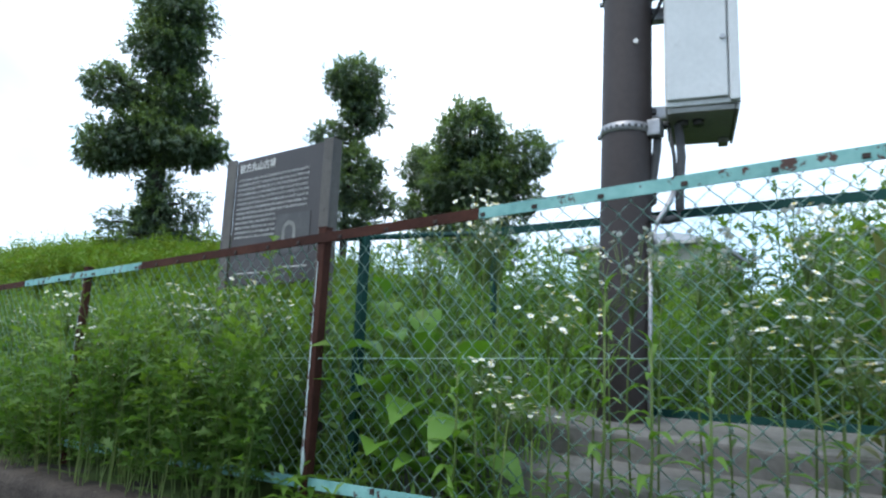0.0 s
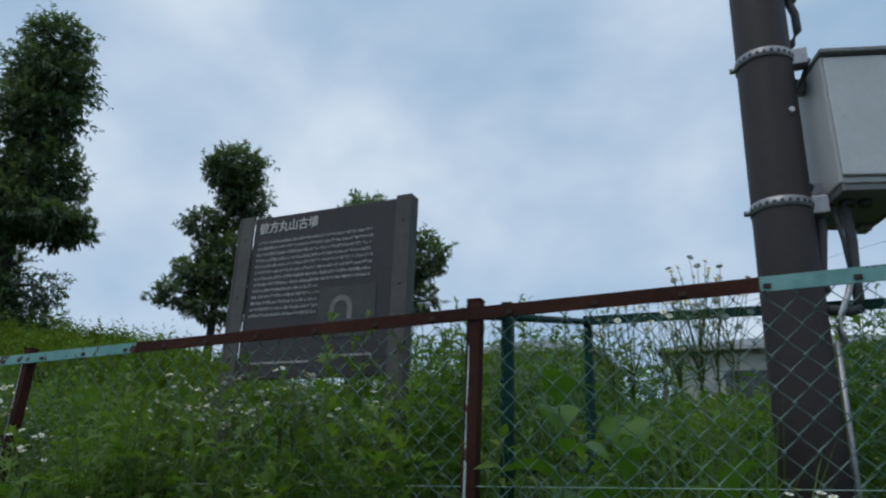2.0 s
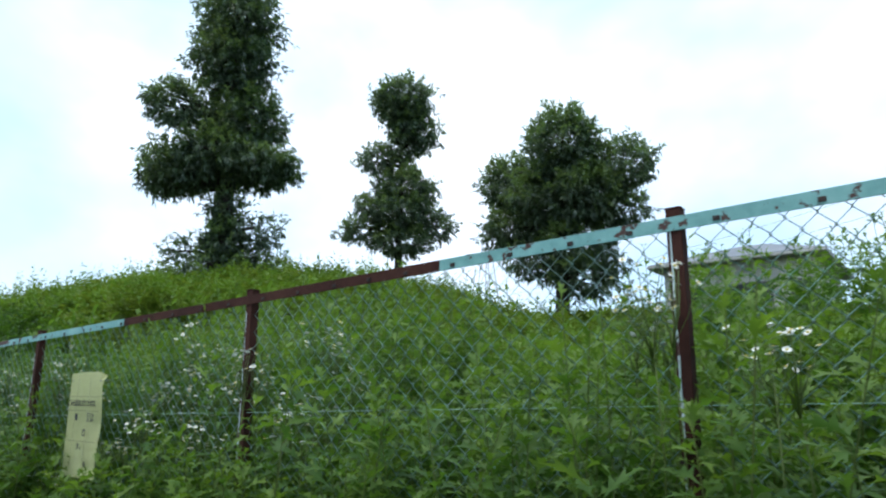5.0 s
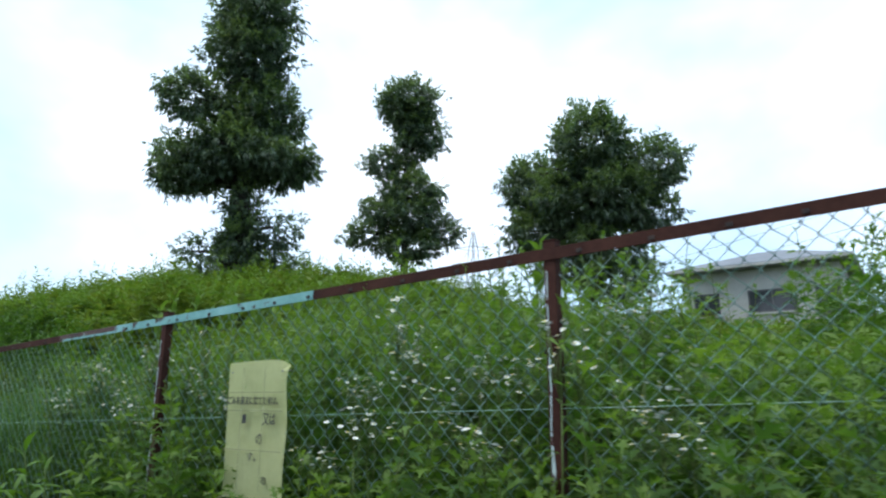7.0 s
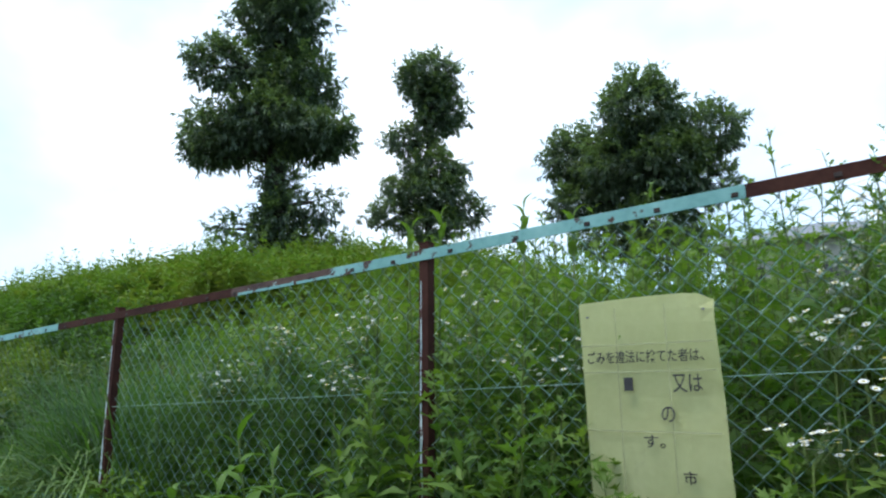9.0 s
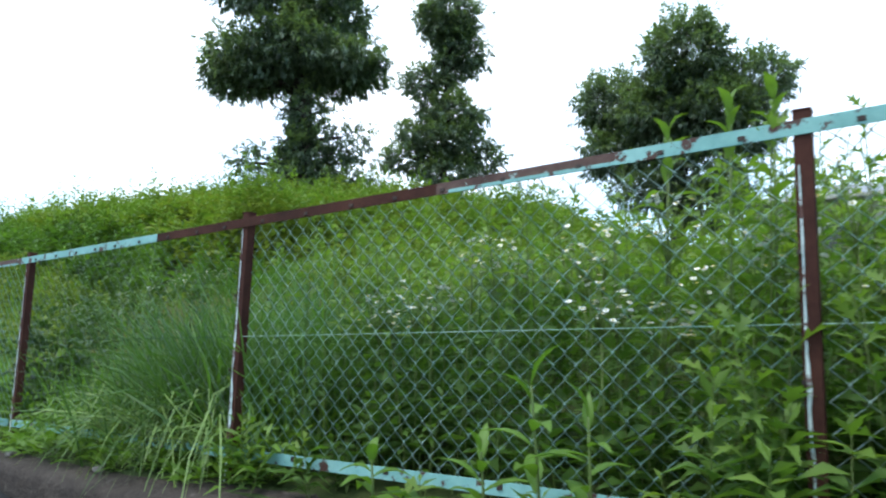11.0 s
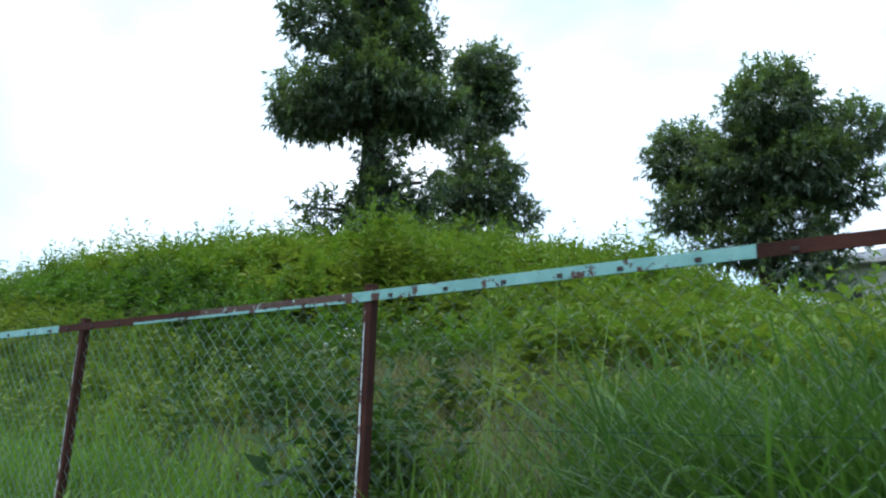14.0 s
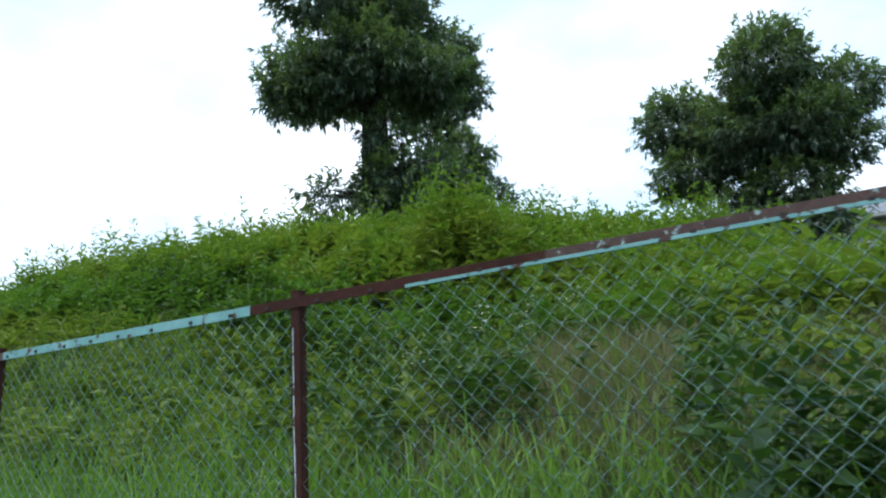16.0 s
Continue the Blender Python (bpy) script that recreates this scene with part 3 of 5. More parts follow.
# ---- dark green fence round the pole ----
yard = thing("green_enclosure_fence", "dark green steel and chain-link fence enclosing a utility pole", "fence")
CORNER = (-1.92, 2.98)
for x, y, zt in ((CORNER[0], CORNER[1], 2.18), (-0.1, 2.98, 2.17), (-1.97, 2.06, 2.02)):
    part("post", boxed(x - 0.017, x + 0.017, y - 0.017, y + 0.017, 0.9, zt, 0.003), M_DARKGREEN, yard)
part("top_rail", boxed(CORNER[0], 1.8, 2.955, 2.962, 2.135, 2.175, 0.001), M_DARKGREEN, yard)
part("bottom_rail", boxed(-1.2, 1.8, 2.955, 2.962, 1.275, 1.315, 0.001), M_DARKGREEN, yard)
side_rail = tubed(((-1.99, 1.91, 1.945), (CORNER[0], CORNER[1], 2.155)), (0.014, 0.014), 6)
part("side_rail", side_rail, M_DARKGREEN, yard)
v, f = netting((CORNER[0], 2.97), (1.8, 2.97), (2.15, 2.14), (1.28, 1.28), CELL)
flat_mesh("wire_mesh", v, f, M_WIRE, yard)
v, f = netting((-1.98, 1.92), (CORNER[0], 2.96), (1.95, 2.15), (1.0, 1.2), CELL)
flat_mesh("wire_mesh", v, f, M_WIRE, yard)

# ---- concrete steps behind the fence ----
for z0, z1, y0, y1, x0, label in ((0.80, 1.150, 2.16, 2.50, -1.80, "lower weathered concrete block step in the pole yard"), (0.95, 1.285, 2.47, 2.94, -1.58, "upper weathered concrete block step in the pole yard")):
    b = boxed(x0, 1.7, y0, y1, z0, z1, 0.012)
    bmesh.ops.subdivide_edges(b, edges=[e for e in b.edges if abs(e.verts[0].co.x - e.verts[1].co.x) > 1], cuts=24, use_grid_fill=True)
    for v in b.verts:
        worn = 0.02 + 0.015 * noise.noise(Vector((v.co.x * 3, y0, 1.0)))
        if v.co.z > z1 - 0.02 and v.co.y < y0 + 0.03:
            v.co.z -= worn * 1.6
        v.co.y += 0.006 * noise.noise(v.co * 4)
    tagged(part("concrete_step", b, M_CONCRETE), label, "step", "concrete steps")

# ---- utility pole ----
PX, PY, PR = -1.137, 2.779, 0.107
pole = thing("utility_pole", "brown painted steel utility pole with a cable conduit", "utility pole")
pole.matrix_basis = pose(PX, PY, 1.214, 0, 0.8, 0) @ Matrix.Diagonal((1.0, 1.0, 1.04, 1.0))
part("shaft", tubed([(0, 0, z) for z in (-0.3, 0.5, 1.0, 2.0, 3.2, 5.5)], [PR + 0.004, PR + 0.002, PR, PR - 0.002, PR - 0.004, PR - 0.012], 28), M_POLE, pole)
for h in (1.235, 1.855):
    b = tubed([(0, 0, h - 0.019), (0, 0, h + 0.019)], [PR + 0.004, PR + 0.004], 28)
    band = part("strap", b, M_STEEL, pole, "perforated galvanised strap")
    for k in range(26):
        a = 2 * math.pi * k / 26
        part("strap_hole", boxed(-0.006, 0.006, -0.0015, 0.0015, -0.006, 0.006, 0.001, pose((PR + 0.0045) * math.sin(a), -(PR + 0.0045) * math.cos(a), h, 0, 0, math.degrees(a))), M_CABLE, band)
    part("strap_clamp", boxed(PR - 0.02, PR + 0.05, -0.03, 0.03, h - 0.035, h + 0.035, 0.006), M_STEEL, pole)
    part("strap_bolt", tubed([(-PR - 0.025, 0, h), (-PR + 0.01, 0, h)], [0.012, 0.012], 8), M_STEEL, pole)
part("white_plug", tubed([(0.068, -PR + 0.030, 1.60), (0.073, -PR + 0.019, 1.60)], [0.011, 0.011], 10), M_LETTER, pole)
part("side_conduit", tubed([(PR + 0.012, -0.03, -0.05), (PR + 0.012, -0.03, 0.73)], [0.010, 0.010], 8), M_STEEL, pole, "thin galvanised conduit")

# ---- control box strapped to the pole ----
cab = thing("control_box", "light grey steel control box strapped to a brown pole", "control box")
cab.matrix_basis = pose(-0.803, 2.809, 2.570, 0, 0, 17) @ Matrix.Scale(1.04, 4)
part("body", boxed(-0.140, 0.128, -0.06, 0.38, -0.016, 0.50, 0.008), M_BOX, cab)
part("door", boxed(-0.134, 0.092, -0.078, -0.063, 0.006, 0.485, 0.006), M_BOX, cab, "flat grey door panel")
part("door_edge", boxed(0.099, 0.134, -0.082, -0.062, -0.012, 0.497, 0.004), M_BOX, cab)
part("hinge_side", boxed(0.130, 0.137, -0.058, 0.37, -0.014, 0.49, 0.002), M_BOX, cab)
part("top_cover", boxed(-0.146, 0.142, -0.090, 0.39, 0.501, 0.518, 0.004), M_BOXDARK, cab, "overhanging top cover")
part("bottom_plate", boxed(-0.128, 0.118, -0.050, 0.36, -0.040, -0.017, 0.004), M_BOXDARK, cab, "dark underside plate")
for x in (-0.132, 0.120):
    part("bottom_lip", boxed(x, x + 0.012, -0.055, 0.37, -0.044, -0.0165, 0.002), M_BOXDARK, cab)
for x in (-0.085, -0.015, 0.045):
    part("cable_gland", tubed([(x - 0.06, 0.05, -0.040), (x - 0.06, 0.05, -0.062)], [0.024, 0.022], 10), M_CABLE, cab)
part("foot", boxed(0.07, 0.11, 0.28, 0.34, -0.066, -0.041, 0.004), M_BOXDARK, cab)
part("door_lock", tubed([(0.078, -0.0785, 0.25), (0.078, -0.086, 0.25)], [0.011, 0.010], 10), M_STEEL, cab)
for h in (-0.01, 0.44):
    part("bracket", boxed(-0.235, -0.129, 0.08, 0.13, h, h + 0.06, 0.010), M_STEEL, cab)
    part("bracket_bolt", tubed([(-0.19, 0.07, h + 0.03), (-0.19, 0.055, h + 0.03)], [0.014, 0.014], 6), M_CABLE, cab)
for path, r, paint, label in (
        ([(-0.172, 0.05, -0.051), (-0.177, 0.05, -0.156), (-0.197, 0.05, -0.292), (-0.197, 0.05, -0.377), (-0.228, 0.05, -0.429)], 0.018, M_CABLE, "bent dark cable conduit"),
        ([(-0.092, 0.05, -0.051), (-0.082, 0.05, -0.188), (-0.092, 0.05, -0.335), (-0.092, 0.05, -0.408), (-0.094, 0.047, -0.443), (-0.138, 0.035, -0.455), (-0.215, 0.03, -0.45)], 0.018, M_CABLE, "dark cable conduit with an elbow towards the pole"),
        ([(-0.13, 0.05, -0.051), (-0.11, 0.05, -0.188), (-0.107, 0.04, -0.324)], 0.008, M_CABLE, "thin dark cable"),
        ([(-0.107, 0.04, -0.325), (-0.137, 0.02, -0.397), (-0.176, 0.0, -0.471), (-0.193, -0.005, -0.523), (-0.182, -0.006, -0.576)], 0.011, M_STEEL, "thin galvanised conduit bend")):
    part("conduit", tubed(path, [r] * len(path), 10), paint, cab, label)
part("upper_conduit", tubed([(-0.175, 0.05, 0.86), (-0.150, 0.05, 0.78), (-0.150, 0.05, 0.70), (-0.18, 0.05, 0.64), (-0.20, 0.05, 0.61)], [0.016] * 5, 10), M_CABLE, cab, "bent dark conduit elbow")
part("cable_loop", tubed([(-0.20, 0.05, 0.60), (-0.16, 0.04, 0.52), (-0.13, 0.04, 0.56), (-0.17, 0.04, 0.46), (-0.20, 0.05, 0.40)], [0.008] * 5, 8), M_CABLE, cab)
part("junction_fitting", boxed(-0.21, -0.13, 0.02, 0.08, 0.85, 0.91, 0.008), M_STEEL, cab)

# ---- information board ----
board = thing("information_board", "dark brown information board with pale lettering in weeds", "sign board", (-2.930, 2.325, -0.037))
board.scale = (1.036, 1.036, 1.036)
part("panel", boxed(-0.328, 0.376, -0.012, 0.012, 1.812, 2.513, 0.003), M_PANEL, board, "dark brown printed panel")
for x0, x1, flange in ((-0.410, -0.3295, -0.410), (0.3775, 0.444, 0.436)):
    b = boxed(x0, x1, -0.022, -0.012, 0.90, 2.521, 0.002)
    box(b, flange, flange + 0.008, -0.0118, 0.040, 0.90, 2.521, 0.002)
    post = part("support_post", b, M_SIGNPOST, board, "grey-brown steel support post")
    part("edge_seam", boxed(flange + 0.010, flange + 0.014, -0.0235, -0.0222, 0.95, 2.518), M_CABLE, post, "dark seam along the post")
    for z in (1.90, 2.16, 2.42):
        part("fixing_bolt", tubed([((x0 + x1) / 2, -0.0215, z), ((x0 + x1) / 2, -0.0265, z)], [0.007, 0.006], 8), M_SIGNPOST, post)
lettering("title_lettering", "彼方丸山古墳", 0.06, M_LETTER, board, pose(-0.30, -0.0135, 2.437, 90), 0.305, 0.052)
text_rng = random.Random(4)
for row in range(13):
    z = 2.395 - row * 0.0268
    b = bmesh.new()
    x, end = -0.298, (0.272 if row < 8 else 0.035)
    while x < end:
        w = text_rng.choice((0.008, 0.010, 0.011))
        for k in range(text_rng.choice((1, 2, 2))):
            u = x + text_rng.uniform(0, w - 0.003)
            box(b, u, u + 0.0028, -0.0145, -0.0122, z - 0.006, z + text_rng.uniform(0.002, 0.008))
        h = z + text_rng.uniform(-0.006, 0.005)
        box(b, x, x + w, -0.0143, -0.0122, h, h + 0.0028)
        x += w + text_rng.choice((0.002, 0.003, 0.004))
    tagged(part("text_row", b, M_FINEPRINT, board), kind="stuff")
photo = part("printed_photo", boxed(0.048, 0.31, -0.0145, -0.0122, 1.965, 2.170), M_PICTURE, board, "dark printed photograph of a stone arch")
arch = []
for k in range(17):
    a = math.pi * k / 16
    arch.append((0.155 + 0.030 * math.cos(a), -0.015, 2.080 + 0.030 * math.sin(a)))
arch = [(0.185, -0.015, 2.035)] + arch + [(0.125, -0.015, 2.035)]
b = bmesh.new()
inner, outer = [], []
for x, y, z in arch:
    inner.append(b.verts.new((x, y - 0.001, z)))
    dx, dz = x - 0.155, max(z - 2.080, 0)
    n = math.hypot(dx, dz)
    outer.append(b.verts.new((x + dx / n * 0.022, y - 0.001, z + dz / n * 0.022)))
for k in range(len(arch) - 1):
    b.faces.new((inner[k], outer[k], outer[k + 1], inner[k + 1]))
part("arch_print", b, M_ARCH, photo, "pale printed arch")
b = bmesh.new()
for x in np.arange(-0.27, 0.02, 0.012):
    box(b, x, x + 0.008, -0.0145, -0.0122, 1.872, 1.880)
for x in np.arange(0.10, 0.30, 0.013):
    box(b, x, x + 0.009, -0.0145, -0.0122, 1.890, 1.899)
tagged(part("caption_row", b, M_FINEPRINT, board), kind="stuff")

# ---- faded yellow notice tied to the fence ----
notice = thing("warning_notice", "faded pale yellow warning notice tied to a chain-link fence", "notice", (-7.107, FENCE_Y - 0.062, 1.178), kind="")
b = bmesh.new()
nx, nz = 10, 14
grid = []
for i in range(nx + 1):
    col = []
    for j in range(nz + 1):
        u, w = i / nx, j / nz
        corner = max(0, (u - 0.88) * 8) * max(0, (w - 0.9) * 10)
        col.append(b.verts.new((-0.185 + 0.37 * u + 0.012 * (1 - w), 0.010 * math.sin(3.0 * u) * w - 0.006 * math.sin(9 * w) * u + 0.02 * corner, -0.19 + 0.54 * w + 0.008 * math.sin(2.6 * u) - 0.02 * corner)))
    grid.append(col)
for i in range(nx):
    for j in range(nz):
        b.faces.new((grid[i][j], grid[i + 1][j], grid[i + 1][j + 1], grid[i][j + 1]))
bmesh.ops.solidify(b, geom=b.faces[:], thickness=0.003)
part("sheet", b, M_NOTICE, notice)
for txt, x, z, w, h in (("ごみを違法に捨てた者は、", -0.160, 0.178, 0.315, 0.034), ("又は", 0.070, 0.100, 0.075, 0.046), ("の", 0.035, 0.025, 0.036, 0.040), ("す。", -0.015, -0.040, 0.055, 0.032), ("市", 0.08, -0.125, 0.032, 0.032)):
    lettering("lettering", txt, 0.05, M_INK, notice, pose(x, -0.014, z, 90), w, h)
for z in (0.228, 0.155, 0.0):
    part("crease", boxed(-0.175, 0.18, -0.0105, -0.0095, z - 0.0015, z + 0.0015), M_CREASE, notice)
for x in (-0.075, 0.062):
    part("crease", boxed(x - 0.001, x + 0.001, -0.0107, -0.0095, -0.15, 0.33), M_CREASE, notice)
part("faint_print", boxed(-0.060, -0.035, -0.0145, -0.0135, 0.105, 0.140, 0.0), M_INK, notice)
for x in (-0.16, 0.16):
    part("tie", tubed([(x, -0.006, 0.31), (x, 0.045, 0.315)], [0.003, 0.003], 6), M_STEEL, notice)

# ---- houses beyond the bank ----


def house(label, x0, x1, y0, y1, z0, eave, ridge, over, wall_mat, roof_mat, openings):
    h = thing("house", label, "house", ((x0 + x1) / 2, (y0 + y1) / 2, z0))
    cx, cy = (x0 + x1) / 2, (y0 + y1) / 2
    a, c, e, r = (x1 - x0) / 2, (y1 - y0) / 2, eave - z0, ridge - z0
    part("wall_body", boxed(-a, a, -c, c, 0, e - 0.004, 0.02), wall_mat, h)
    b = bmesh.new()
    o = over
    low = [b.verts.new(p) for p in ((-a - o, -c - o, e), (a + o, -c - o, e), (a + o, c + o, e), (-a - o, c + o, e))]
    rim = [b.verts.new(v.co + Vector((0, 0, 0.16))) for v in low]
    tops = [b.verts.new((-max(a - c, 0.5), 0, r)), b.verts.new((max(a - c, 0.5), 0, r))]
    b.faces.new(low[::-1])
    for k in range(4):
        b.faces.new((low[k], low[(k + 1) % 4], rim[(k + 1) % 4], rim[k]))
    b.faces.new((rim[0], rim[1], tops[1], tops[0]))
    b.faces.new((rim[1], rim[2], tops[1]))
    b.faces.new((rim[2], rim[3], tops[0], tops[1]))
    b.faces.new((rim[3], rim[0], tops[0]))
    part("roof", b, roof_mat, h, "low hipped grey roof")
    part("gutter", boxed(-a - o, a + o, -c - o - 0.09, -c - o - 0.004, e + 0.02, e + 0.12, 0.02), M_PLASTER, h)
    for u, w, s, t in openings:
        win = part("window", boxed(u, u + w, -c - 0.03, -c - 0.004, s, s + t, 0.006), M_FRAME, h)
        for k in range(2):
            part("pane", boxed(u + 0.06 + k * (w / 2 - 0.02), u + w / 2 - 0.02 + k * (w / 2 - 0.02), -c - 0.036, -c - 0.031, s + 0.06, s + t - 0.06), M_GLASS, win)
        part("sill", boxed(u - 0.06, u + w + 0.06, -c - 0.10, -c - 0.004, s - 0.07, s - 0.005, 0.01), M_PLASTER, win)
    return h


house("single-storey off-white plaster house with a grey hipped roof", -12.0, -6.9, 25.0, 31.0, 3.4, 6.05, 7.25, 0.45, M_PLASTER, M_ROOF, ((-0.35, 1.55, 1.10, 0.80), (1.75, 0.75, 0.75, 1.15), (-2.2, 0.9, 1.1, 0.8)))
house("off-white house wing with a flat-pitched grey roof", -3.9, 4.5, 25.5, 31.0, 3.4, 5.95, 6.95, 0.4, M_PLASTER, M_ROOF, ((-2.4, 1.6, 0.9, 1.0), (0.2, 1.6, 0.9, 1.0)))
house("distant two-storey house with a dark tiled roof", -62.0, -51.6, 4.0, 13.6, -1.0, 7.15, 9.2, 0.9, M_PLASTER, M_DARKROOF, ((-3.0, 1.8, 5.0, 1.2), (1.0, 1.8, 5.0, 1.2)))

# ---- far transmission tower and wires ----
tower = thing("transmission_tower", "pale grey steel lattice transmission tower far away", "transmission tower", (-103.0, 148.0, 0.0))


def strut(points, r, name="strut"):
    part(name, tubed(points, [r] * len(points), 4), M_TOWER, tower)


levels = [(0, 5.0), (16, 3.4), (28, 2.0), (36, 1.2), (42, 1.0), (48, 0.3)]
for sx, sy in ((1, 1), (1, -1), (-1, 1), (-1, -1)):
    strut([(sx * w, sy * w, z) for z, w in levels], 0.16, "leg")
for (z0, w0), (z1, w1) in zip(levels, levels[1:]):
    for side in (-1, 1):
        strut([(-w0, side * w0, z0), (w1, side * w1, z1)], 0.1, "brace")
        strut([(w0, side * w0, z0), (-w1, side * w1, z1)], 0.1, "brace")
for z, w in ((38.5, 6.0), (43.0, 5.0)):
    strut([(-w * 0.8, -w * 0.6, z), (0, 0, z + 0.8), (w * 0.8, w * 0.6, z)], 0.14, "cross_arm")
    strut([(-w * 0.8, -w * 0.6, z), (0, 0, z - 0.7), (w * 0.8, w * 0.6, z)], 0.1, "cross_arm")
for k, (za, zb) in enumerate(((26, 46), (22, 40))):
    line = [(-103 + 190 * s, 148 - 10 * s - 3 * k, za * (1 - s) + zb * s + 16 * s - 18 * s * (1 - s)) for s in np.linspace(0, 1, 14)]
    tagged(part("power_line", tubed(line, [0.035] * 14, 4), M_CABLE), "thin dark overhead power line across the sky", "power line", "power lines")

# ---- pruned evergreen trees ----


def tree(label, at, facing, foot_h, lobes, trunk_r, leaf, count, seed, size=1.0):
    """A tree pruned into tiers: tapered trunk, limbs to every tier, and a crown of leafy twigs with gaps.
    lobes: sideways, depth, height, radius across, radius up, density."""
    global rng
    rng = np.random.default_rng(seed)
    right = np.array([math.cos(radians(facing)), math.sin(radians(facing)), 0.0])
    deep = np.array([-right[1], right[0], 0.0])
    t = thing("tree", label, "tree", at, "pruned trees")
    t.scale = (size, size, size)
    top = max(l[2] for l in lobes)
    lean = lobes[0][0] * 0.5
    trunk = [(right * lean * s + deep * 0.05 * math.sin(5 * s)) + np.array([0, 0, -foot_h + (top + foot_h) * s]) for s in np.linspace(0, 1, 9)]
    part("trunk", tubed(trunk, [trunk_r * (1.25 - 1.05 * s) * (1.15 if s == 0 else 1) for s in np.linspace(0, 1, 9)], 12), M_BARK, t)
    # young holds the leaves coloured lighter for lit lobe tops
    crown, young = Leaves(), Leaves()
    area = [l[3] * (l[3] + l[4]) * l[5] for l in lobes]
    for (u, d, h, rx, rz, dens), ar in zip(lobes, area):
        c = right * u + deep * d + np.array([0, 0, h])
        s = np.clip((h - 0.45 * rz + foot_h) / (top + foot_h), 0.05, 0.95)
        i = s * 8
        start = trunk[int(i)] + (trunk[min(int(i) + 1, 8)] - trunk[int(i)]) * (i % 1)
        for k in range(5):
            end = c + unit(rng.normal(size=3)) * np.array([rx, rx, rz]) * 0.7
            midp = (start + end) / 2 + np.array([0, 0, 0.1 * rx])
            part("limb", tubed([start, midp, end], [0.055 * trunk_r / 0.22, 0.04 * trunk_r / 0.22, 0.012], 6), M_BARK, t)
        n = int(count * ar / sum(area) / 12)
        way = unit(rng.normal(size=(n, 3)))
        lump = np.array([0.82 + 0.34 * noise.noise(Vector(w * 2.1) + Vector((seed, h, u))) + 0.16 * noise.noise(Vector(w * 5.0) + Vector((h, seed, u))) for w in way])
        rad = lump * rng.uniform(0.2, 1.25, n) ** 0.5
        twig = c + way * rad[:, None] * np.array([rx, rx, rz])
        k = 12
        out_way = unit(way * 0.9 + rng.normal(0, 0.35, (n, 3)) + np.array([0, 0, 0.15]))
        reach = rng.uniform(0.10, 0.30, n) + 0.18 * (rng.random(n) < 0.12)
        f = rng.uniform(0, 1, (n, k))
        pos = (twig[:, None] + out_way[:, None] * (f * reach[:, None])[:, :, None]).reshape(-1, 3) + rng.normal(0, 0.015, (n * k, 3))
        lw = unit(np.repeat(out_way, k, 0) * 0.6 + rng.normal(0, 0.5, (n * k, 3)) + np.array([0, 0, -0.34]))
        ln = leaf * rng.uniform(0.7, 1.45, n * k)
        # outer, upward-facing twigs: light on the lobe tops is put into leaf colour
        lit_top = np.repeat((rad > 0.62) & (way[:, 2] + rng.normal(0, 0.3, n) > 0.15), k)
        crown.leaf(pos[~lit_top], lw[~lit_top], ln[~lit_top], ln[~lit_top] * 0.30, 0.25, simple=True)
        young.leaf(pos[lit_top], lw[lit_top] + np.array([0, 0, 0.25]), ln[lit_top], ln[lit_top] * 0.30, 0.25, simple=True)
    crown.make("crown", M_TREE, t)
    tagged(young.make("young_leaves", M_TREELIT, t), "olive-green leaves painted lighter as if lit over the crown")
    return t


tree("tall dark evergreen tree pruned into tiers on a mound", (-19.3, 10.5, float(ground_z(-19.3, 10.5))), 54, 0.4,
     [(0.0, 0, 9.25, 0.95, 0.85, 1.0), (0.1, 0.1, 8.1, 1.35, 0.8, 1.0), (0.0, 0.0, 6.75, 1.3, 0.75, 1.0), (-1.45, -0.3, 5.15, 0.85, 0.68, 1.0), (0.45, 0.2, 5.1, 1.3, 0.75, 1.0), (-1.25, 0.2, 3.4, 1.2, 0.68, 1.0),
      (0.75, -0.2, 3.55, 1.30, 0.52, 1.0), (-0.2, 0.1, 3.75, 1.65, 0.75, 0.9), (1.30, 0.1, 3.55, 0.75, 0.36, 0.6), (-1.65, 0.0, 3.0, 0.7, 0.35, 0.6), (0.7, -0.1, 1.65, 1.05, 0.5, 0.42), (-0.75, 0.2, 1.05, 0.8, 0.36, 0.34), (0.8, 0.3, 0.75, 1.15, 0.4, 0.45), (0.0, -0.4, 0.6, 0.8, 0.4, 0.4), (0.05, -0.3, 2.25, 0.5, 0.6, 0.7), (0.1, -0.35, 1.3, 0.6, 0.5, 0.7), (0.0, 0, 4.5, 1.0, 0.6, 0.7), (0.0, 0, 6.0, 0.85, 0.6, 0.7), (0.0, 0, 7.4, 0.9, 0.6, 0.7)], 0.29, 0.125, 95000, 11)
